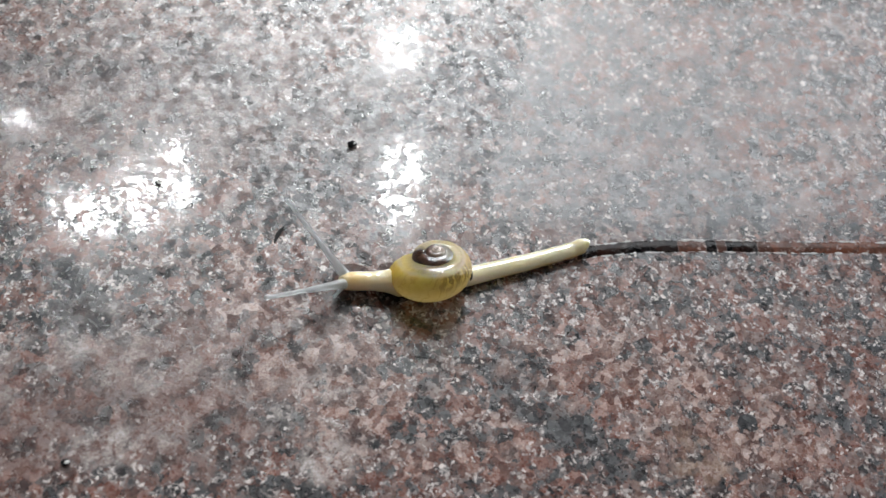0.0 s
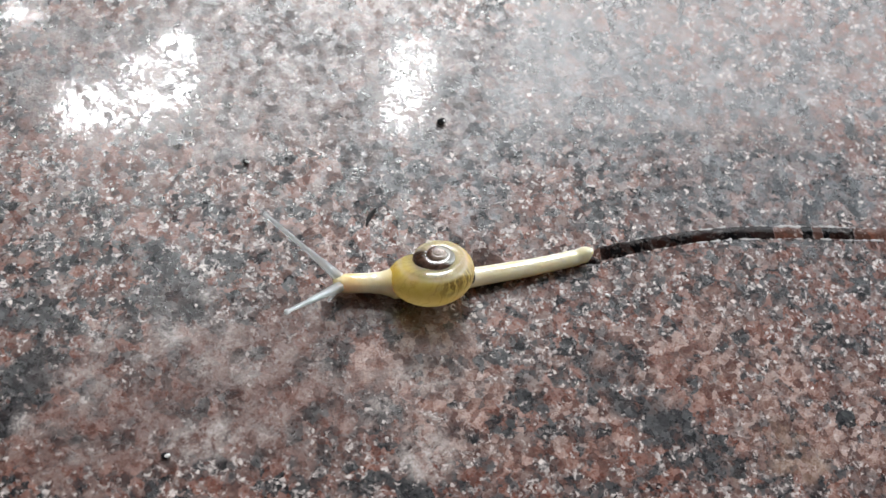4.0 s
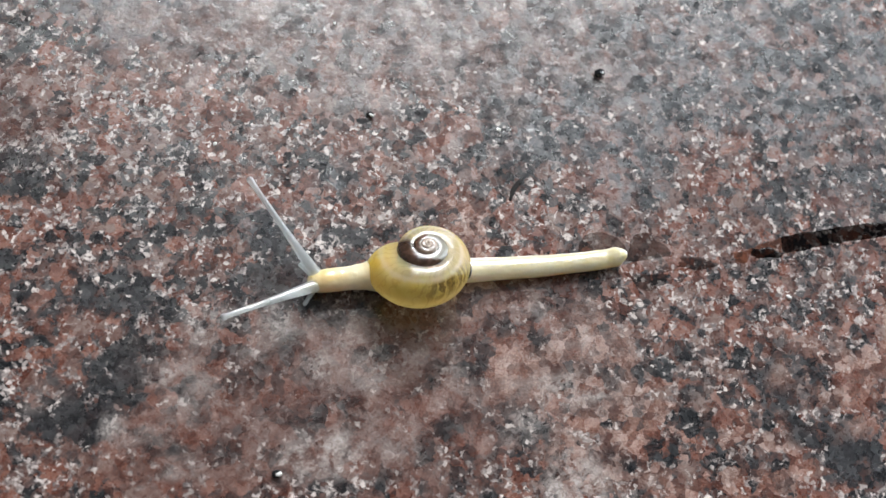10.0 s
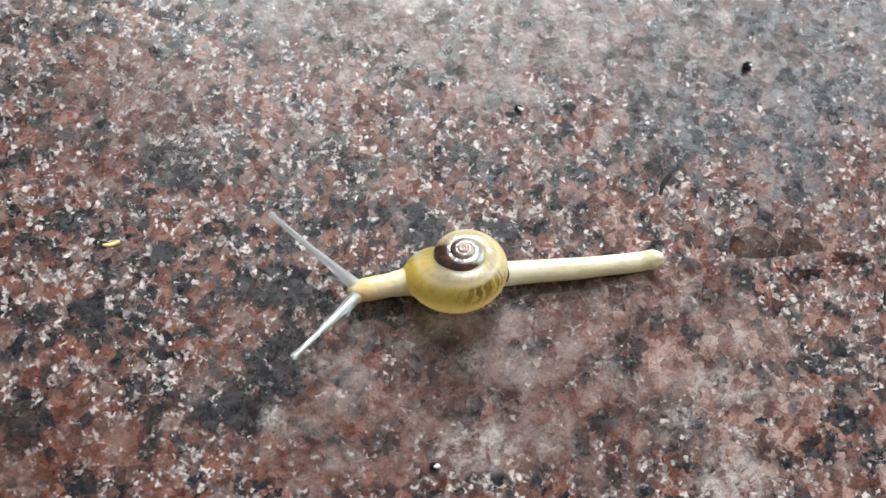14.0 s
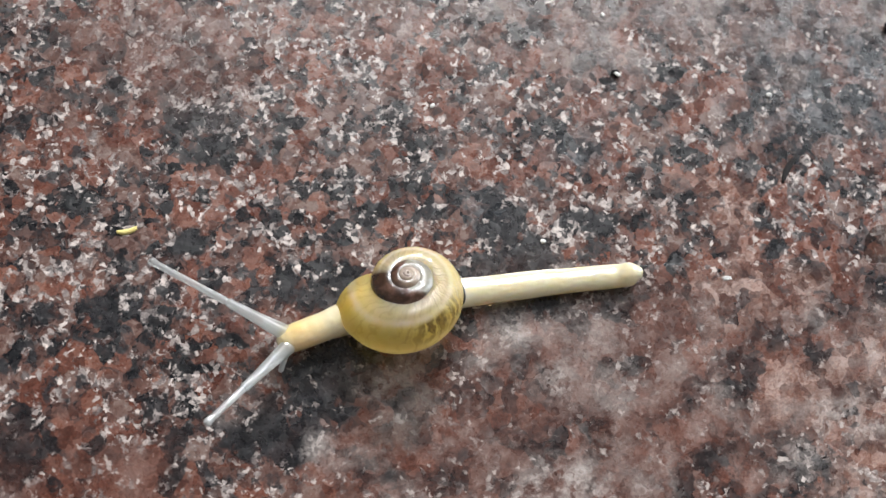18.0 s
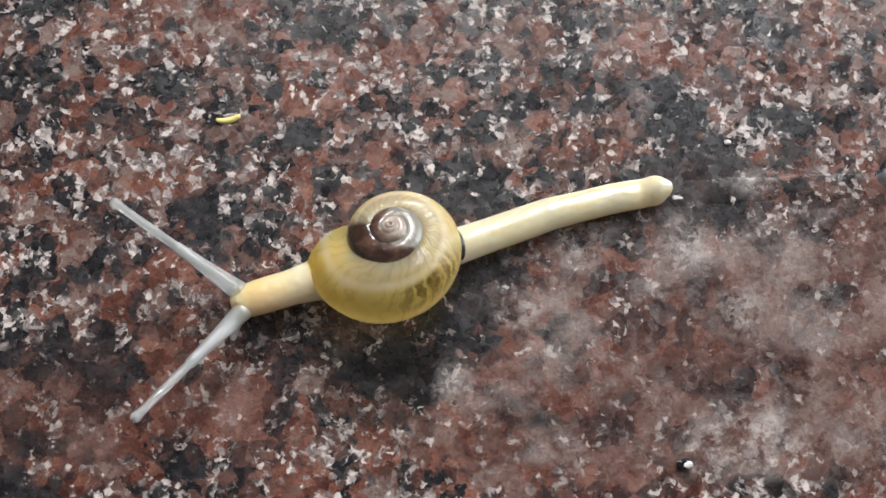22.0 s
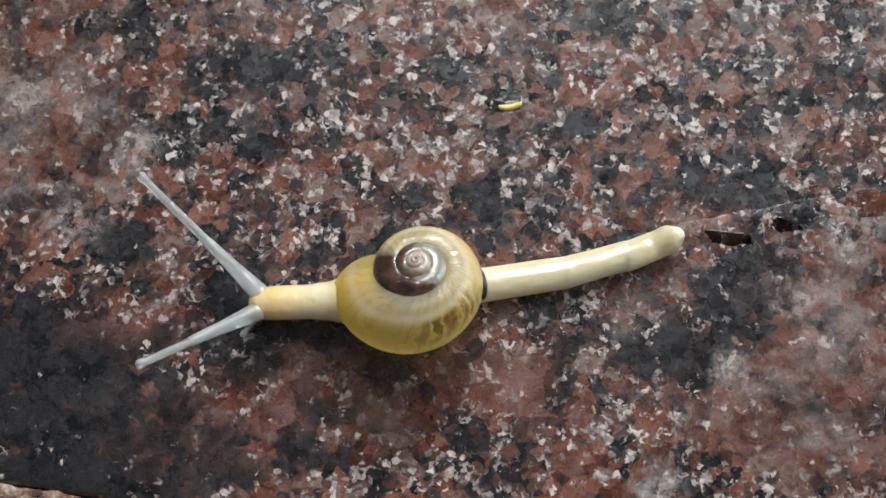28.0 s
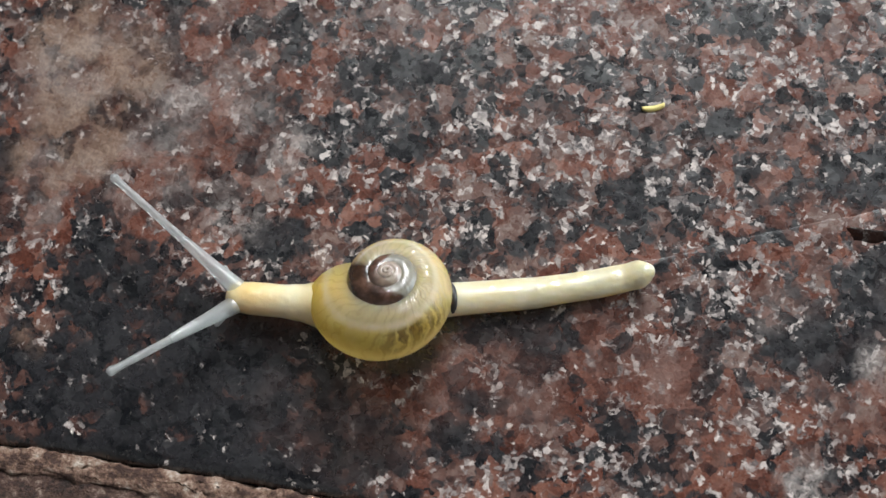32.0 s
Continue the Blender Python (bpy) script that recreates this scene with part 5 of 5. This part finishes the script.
TAIL_FRONT = [
    (0.0, 7.524, 0.798, 7.348), (0.5, 7.401, 0.723, 6.664), (1.0, 7.410, 0.751, 6.981), (1.5, 7.257, 0.703, 6.631), (2.0, 7.222, 0.646, 5.991),
    (2.5, 7.166, 0.547, 4.869), (3.0, 7.181, 0.522, 4.541), (3.5, 7.084, 0.495, 4.305), (4.0, 7.002, 0.418, 3.405), (4.5, 7.090, 0.391, 3.002),
    (6.5, 7.816, 0.044, -1.142), (7.0, 7.740, 0.032, -1.290), (7.5, 7.758, 0.029, -1.320), (8.0, 7.646, 0.024, -1.404), (8.5, 7.595, 0.016, -1.503),
    (9.0, 7.620, 0.014, -1.522), (9.5, 7.561, 0.054, -1.083), (10.0, 7.587, 0.047, -1.156), (10.5, 7.428, 0.017, -1.548),
    (11.0, 7.387, 0.036, -1.335), (11.5, 7.327, 0.038, -1.325), (12.0, 7.269, 0.051, -1.194), (12.5, 7.297, 0.064, -1.025),
    (13.0, 7.287, 0.057, -1.114), (13.5, 7.337, 0.024, -1.488), (14.0, 7.293, 0.011, -1.664), (14.5, 7.365, 0.009, -1.655),
    (16.5, 6.971, -0.305, -5.816), (17.0, 6.858, -0.285, -5.699), (17.5, 6.781, -0.329, -6.387), (18.0, 6.763, -0.297, -5.989),
    (18.5, 6.743, -0.182, -4.470), (19.0, 6.876, -0.069, -2.866), (19.5, 6.794, 0.036, -1.520), (20.0, 6.649, 0.144, -0.082),
    (20.5, 6.844, 0.235, 1.115), (21.0, 6.771, 0.398, 3.329), (21.5, 6.647, 0.442, 4.023), (22.0, 6.612, 0.486, 4.672), (22.5, 6.550, 0.416, 3.753),
    (23.0, 6.508, 0.357, 2.961), (23.5, 6.537, 0.392, 3.433), (24.0, 6.410, 0.389, 3.497), (24.5, 6.370, 0.398, 3.668), (25.0, 6.340, 0.399, 3.712),
    (25.5, 6.308, 0.389, 3.587), (26.0, 6.223, 0.377, 3.482), (26.5, 6.200, 0.380, 3.556), (28.5, 6.210, 0.086, -0.992), (29.0, 6.135, 0.043, -1.685),
    (29.5, 6.232, -0.005, -2.374), (30.0, 6.140, -0.020, -2.670), (30.5, 6.119, -0.042, -3.038), (31.0, 6.244, -0.005, -2.367),
    (31.5, 6.244, 0.033, -1.796), (32.0, 6.213, 0.144, -0.087),
]
FEELER_FAR = [
    (0.0, -6.683, 1.121, 1.110, 121.033, 17.480, 7.291), (0.5, -6.992, 1.056, 1.110, 144.056, 19.667, 6.507),
    (1.0, -7.016, 0.843, 1.110, 154.308, 17.809, 7.161), (1.5, -6.971, 1.035, 1.110, 140.884, 20.289, 6.316),
    (2.0, -6.903, 1.064, 1.110, 134.828, 18.251, 6.993), (2.5, -6.858, 1.096, 1.110, 128.955, 18.468, 6.913),
    (3.0, -6.785, 1.224, 1.110, 122.975, 17.809, 7.161), (3.5, -6.851, 1.154, 1.110, 133.838, 17.503, 7.282),
    (4.0, -6.924, 1.023, 1.110, 135.526, 17.645, 7.225), (4.5, -6.744, 1.189, 1.110, 119.278, 17.768, 7.177),
    (6.5, -6.464, 0.661, 1.110, 121.455, 15.231, 7.194), (7.0, -6.410, 0.500, 1.110, 143.273, 14.893, 7.338),
    (7.5, -6.334, 0.411, 1.110, 140.623, 14.221, 7.662), (8.0, -6.351, 0.359, 1.110, 145.536, 14.569, 7.467),
    (8.5, -6.484, 0.354, 1.110, 141.093, 14.727, 7.373), (9.0, -6.575, 0.033, 1.110, 139.712, 14.652, 7.394),
    (9.5, -6.647, 0.181, 1.110, 126.901, 14.712, 7.350), (10.0, -6.629, 0.386, 1.110, 121.075, 15.135, 7.134),
    (10.5, -6.522, 0.597, 1.110, 117.430, 15.521, 6.946), (11.0, -6.514, 0.715, 1.110, 115.621, 15.349, 7.007),
    (11.5, -6.543, 0.708, 1.110, 129.598, 14.455, 7.415), (12.0, -6.625, 0.626, 1.110, 143.480, 15.388, 6.960),
    (12.5, -6.532, 0.402, 1.110, 155.069, 15.143, 7.055), (13.0, -6.443, 0.241, 1.110, 150.396, 16.307, 6.549),
    (13.5, -6.374, 0.153, 1.110, 140.495, 15.750, 6.760), (14.0, -6.481, 0.155, 1.110, 136.195, 15.914, 6.679),
    (14.5, -6.462, 0.111, 1.110, 133.903, 14.816, 7.146), (16.5, -6.337, -0.058, 1.110, 160.039, 14.722, 7.129),
    (17.0, -6.326, -0.106, 1.110, 163.272, 14.228, 7.355), (17.5, -6.280, -0.119, 1.110, 152.165, 14.071, 7.419),
    (18.0, -6.274, 0.007, 1.110, 140.096, 13.958, 7.461), (18.5, -6.410, 0.050, 1.110, 130.165, 14.089, 7.377),
    (19.0, -6.496, 0.151, 1.110, 122.904, 14.392, 7.209), (19.5, -6.524, 0.428, 1.110, 125.156, 14.870, 6.968),
    (20.0, -6.414, 0.567, 1.110, 135.105, 14.345, 7.201), (20.5, -6.292, 0.556, 1.110, 141.870, 14.524, 7.099),
    (21.0, -6.444, 0.437, 1.110, 145.636, 14.433, 7.126), (21.5, -6.429, 0.286, 1.110, 154.531, 15.713, 6.544),
    (22.0, -6.407, 0.356, 1.110, 130.616, 16.350, 6.282), (22.5, -6.460, 0.502, 1.110, 130.010, 15.219, 6.722),
    (23.0, -6.487, 0.734, 1.110, 117.076, 14.436, 7.062), (23.5, -6.500, 0.866, 1.110, 115.604, 13.412, 7.573),
    (24.0, -6.501, 1.124, 1.110, 112.893, 14.395, 7.050), (24.5, -6.503, 1.296, 1.110, 116.412, 14.324, 7.069),
    (25.0, -6.471, 1.543, 1.110, 117.134, 14.201, 7.113), (25.5, -6.526, 1.385, 1.110, 137.999, 14.538, 6.936),
    (26.0, -6.647, 1.221, 1.110, 145.562, 13.957, 7.202), (26.5, -6.554, 1.119, 1.110, 146.254, 14.208, 7.061),
    (28.5, -6.666, 0.778, 1.110, 123.911, 13.763, 7.219), (29.0, -6.747, 0.613, 1.110, 138.094, 13.520, 7.329),
    (29.5, -6.735, 0.702, 1.110, 128.891, 13.558, 7.293), (30.0, -6.683, 0.918, 1.110, 116.220, 13.804, 7.149),
    (30.5, -6.649, 0.995, 1.110, 116.235, 13.812, 7.128), (31.0, -6.626, 0.977, 1.110, 119.496, 13.398, 7.327),
    (31.5, -6.597, 1.103, 1.110, 131.742, 13.456, 7.279), (32.0, -6.695, 1.204, 1.110, 134.175, 13.252, 7.372),
]
FEELER_NEAR = [
    (0.0, -6.758, 0.646, 1.110, -164.918, 18.844, 6.780), (0.5, -7.054, 0.580, 1.110, -145.149, 18.850, 6.778),
    (1.0, -7.055, 0.364, 1.110, -136.119, 18.791, 6.799), (1.5, -7.032, 0.559, 1.110, -139.639, 19.003, 6.726),
    (2.0, -6.968, 0.588, 1.110, -143.527, 20.920, 6.133), (2.5, -6.927, 0.621, 1.110, -161.018, 21.255, 6.041),
    (3.0, -6.870, 0.752, 1.110, -164.656, 20.197, 6.343), (3.5, -6.927, 0.680, 1.110, -162.901, 24.281, 5.326),
    (4.0, -6.984, 0.547, 1.110, -149.316, 23.613, 5.467), (4.5, -6.826, 0.716, 1.110, -147.027, 21.643, 5.938),
    (6.5, -6.486, 0.181, 1.110, -158.953, 22.324, 4.976), (7.0, -6.411, 0.020, 1.110, -146.166, 21.946, 5.047),
    (7.5, -6.324, -0.069, 1.110, -136.275, 19.696, 5.585), (8.0, -6.333, -0.121, 1.110, -134.388, 19.895, 5.519),
    (8.5, -6.467, -0.126, 1.110, -136.182, 18.918, 5.781), (9.0, -6.518, -0.444, 1.110, -137.751, 21.142, 5.186),
    (9.5, -6.610, -0.298, 1.110, -151.446, 18.924, 5.755), (10.0, -6.616, -0.094, 1.110, -160.073, 17.078, 6.342),
    (10.5, -6.535, 0.117, 1.110, -163.272, 17.565, 6.159), (11.0, -6.542, 0.236, 1.110, -177.503, 18.048, 5.986),
    (11.5, -6.570, 0.229, 1.110, -166.965, 20.220, 5.355), (12.0, -6.642, 0.146, 1.110, -166.701, 19.452, 5.546),
    (12.5, -6.521, -0.078, 1.110, -137.517, 20.374, 5.294), (13.0, -6.411, -0.238, 1.110, -126.101, 16.892, 6.329),
    (13.5, -6.330, -0.325, 1.110, -128.331, 19.383, 5.529), (14.0, -6.438, -0.323, 1.110, -137.150, 18.057, 5.908),
    (14.5, -6.414, -0.367, 1.110, -151.780, 22.710, 4.733), (16.5, -6.265, -0.533, 1.110, -129.504, 16.398, 6.417),
    (17.0, -6.247, -0.580, 1.110, -128.250, 16.983, 6.189), (17.5, -6.199, -0.592, 1.110, -141.609, 17.458, 6.012),
    (18.0, -6.209, -0.469, 1.110, -146.024, 18.115, 5.789), (18.5, -6.353, -0.427, 1.110, -147.589, 16.087, 6.481),
    (19.0, -6.453, -0.327, 1.110, -156.793, 15.957, 6.518), (19.5, -6.517, -0.052, 1.110, -161.024, 16.769, 6.197),
    (20.0, -6.424, 0.087, 1.110, -152.839, 18.265, 5.693), (20.5, -6.301, 0.077, 1.110, -141.097, 20.374, 5.113),
    (21.0, -6.437, -0.043, 1.110, -138.249, 16.949, 6.093), (21.5, -6.403, -0.193, 1.110, -133.943, 16.014, 6.424),
    (22.0, -6.389, -0.124, 1.110, -145.450, 16.413, 6.259), (22.5, -6.462, 0.022, 1.110, -162.066, 16.055, 6.380),
    (23.0, -6.518, 0.255, 1.110, -169.150, 16.739, 6.113), (23.5, -6.547, 0.389, 1.110, -165.917, 17.309, 5.904),
    (24.0, -6.580, 0.650, 1.110, -162.267, 16.243, 6.266), (24.5, -6.602, 0.826, 1.110, -160.798, 17.713, 5.748),
    (25.0, -6.599, 1.081, 1.110, -167.669, 17.680, 5.746), (25.5, -6.634, 0.918, 1.110, -160.163, 17.225, 5.879),
    (26.0, -6.734, 0.749, 1.110, -146.665, 17.125, 5.899), (26.5, -6.631, 0.646, 1.110, -146.470, 18.751, 5.392),
    (28.5, -6.701, 0.299, 1.110, -162.878, 17.359, 5.756), (29.0, -6.762, 0.134, 1.110, -142.953, 16.376, 6.078),
    (29.5, -6.761, 0.222, 1.110, -147.209, 16.041, 6.187), (30.0, -6.734, 0.441, 1.110, -162.043, 16.900, 5.867),
    (30.5, -6.710, 0.519, 1.110, -162.777, 17.878, 5.543), (31.0, -6.685, 0.501, 1.110, -160.828, 16.707, 5.906),
    (31.5, -6.671, 0.629, 1.110, -168.263, 17.560, 5.614), (32.0, -6.779, 0.732, 1.110, -151.757, 15.924, 6.160),
]
TAIL_TIP = [
    (0.0, 24.07, -1.76, 17.17), (0.5, 23.10, -2.09, 16.47), (1.0, 22.15, -2.28, 16.73), (1.5, 21.15, -2.52, 16.38), (2.0, 20.24, -2.75, 15.70),
    (2.5, 19.30, -3.05, 14.54), (3.0, 18.45, -3.25, 14.15), (3.5, 17.48, -3.39, 14.27), (4.0, 16.52, -3.61, 13.73), (4.5, 15.77, -3.74, 13.61),
    (6.5, 12.87, -3.79, 10.27), (7.0, 11.94, -3.96, 10.46), (7.5, 11.12, -4.14, 10.22), (8.0, 10.18, -4.27, 10.01), (8.5, 9.28, -4.35, 9.75),
    (9.0, 8.42, -4.43, 9.52), (9.5, 7.54, -4.45, 9.75), (10.0, 6.74, -4.56, 9.42), (10.5, 5.70, -4.69, 8.87), (11.0, 4.75, -4.71, 8.85),
    (11.5, 3.79, -4.76, 8.98), (12.0, 2.88, -4.84, 9.24), (12.5, 1.95, -4.92, 9.49), (13.0, 1.08, -5.01, 9.50), (13.5, 0.19, -5.12, 9.21),
    (14.0, -0.68, -5.28, 9.15), (14.5, -1.53, -5.33, 9.23), (16.5, -5.38, -5.95, 7.79), (17.0, -6.38, -6.04, 8.30), (17.5, -7.33, -6.17, 7.45),
    (18.0, -8.22, -6.25, 7.68), (18.5, -9.15, -6.39, 8.44), (19.0, -9.97, -6.34, 9.37), (19.5, -10.94, -6.49, 8.76), (20.0, -11.94, -6.68, 8.12),
    (20.5, -12.75, -6.72, 7.67), (21.0, -13.67, -6.77, 7.88), (21.5, -14.70, -6.91, 10.96), (22.0, -15.71, -6.97, 14.18),
    (22.5, -16.67, -7.13, 16.93), (23.0, -17.61, -7.35, 19.89), (23.5, -18.49, -7.54, 20.76), (24.0, -19.46, -7.90, 21.19),
    (24.5, -20.37, -8.16, 21.76), (25.0, -21.26, -8.45, 22.21), (25.5, -22.17, -8.75, 23.16), (26.0, -23.13, -9.03, 24.16),
    (26.5, -24.04, -9.35, 24.78), (28.5, -27.64, -10.51, 28.05), (29.0, -28.57, -10.88, 27.08), (29.5, -29.42, -11.27, 25.76),
    (30.0, -30.41, -11.60, 25.22), (30.5, -31.28, -12.06, 22.53), (31.0, -32.11, -12.35, 20.64), (31.5, -33.07, -12.60, 18.88),
    (32.0, -34.00, -12.82, 18.28),
]


def motions():
    walk(snail, [(t, pose(x * MM, y * MM, 0, 0, 0, a)) for t, x, y, a in SNAIL])
    walk(head, [(t, pose(x * MM, y * MM, z * MM, 0, 0, a)) for t, x, y, z, a in HEAD])
    for piece, rows in ((tail, TAIL_FRONT), (tail_middle, TAIL_MIDDLE), (tail_end, TAIL_END)):
        walk(piece, [(t, pose(x * MM, y * MM, 0, 0, 0, a)) for t, x, y, a in rows])
    for (feeler, tip), rows in zip(feelers, (FEELER_FAR, FEELER_NEAR)):
        walk(feeler, [(t, pose(x * MM, y * MM, z * MM, 0, -up, a)) for t, x, y, z, a, up, length in rows])
        walk(tip, [(t, pose(length * MM, 0, 0)) for t, x, y, z, a, up, length in rows])
    # each patch of slime rides under the foot until the tail has passed its place
    for ob, mx, my, lie, back in patches:
        rows = []
        for t, x, y, a in TAIL_TIP:
            x, y = x - back * math.cos(radians(a)), y - back * math.sin(radians(a))
            rows.append((t, pose(mx * MM, my * MM, 0)) if x <= mx else (t, pose(x * MM, y * MM, 0, 0, 0, a - lie)))
        walk(ob, rows)


motions()
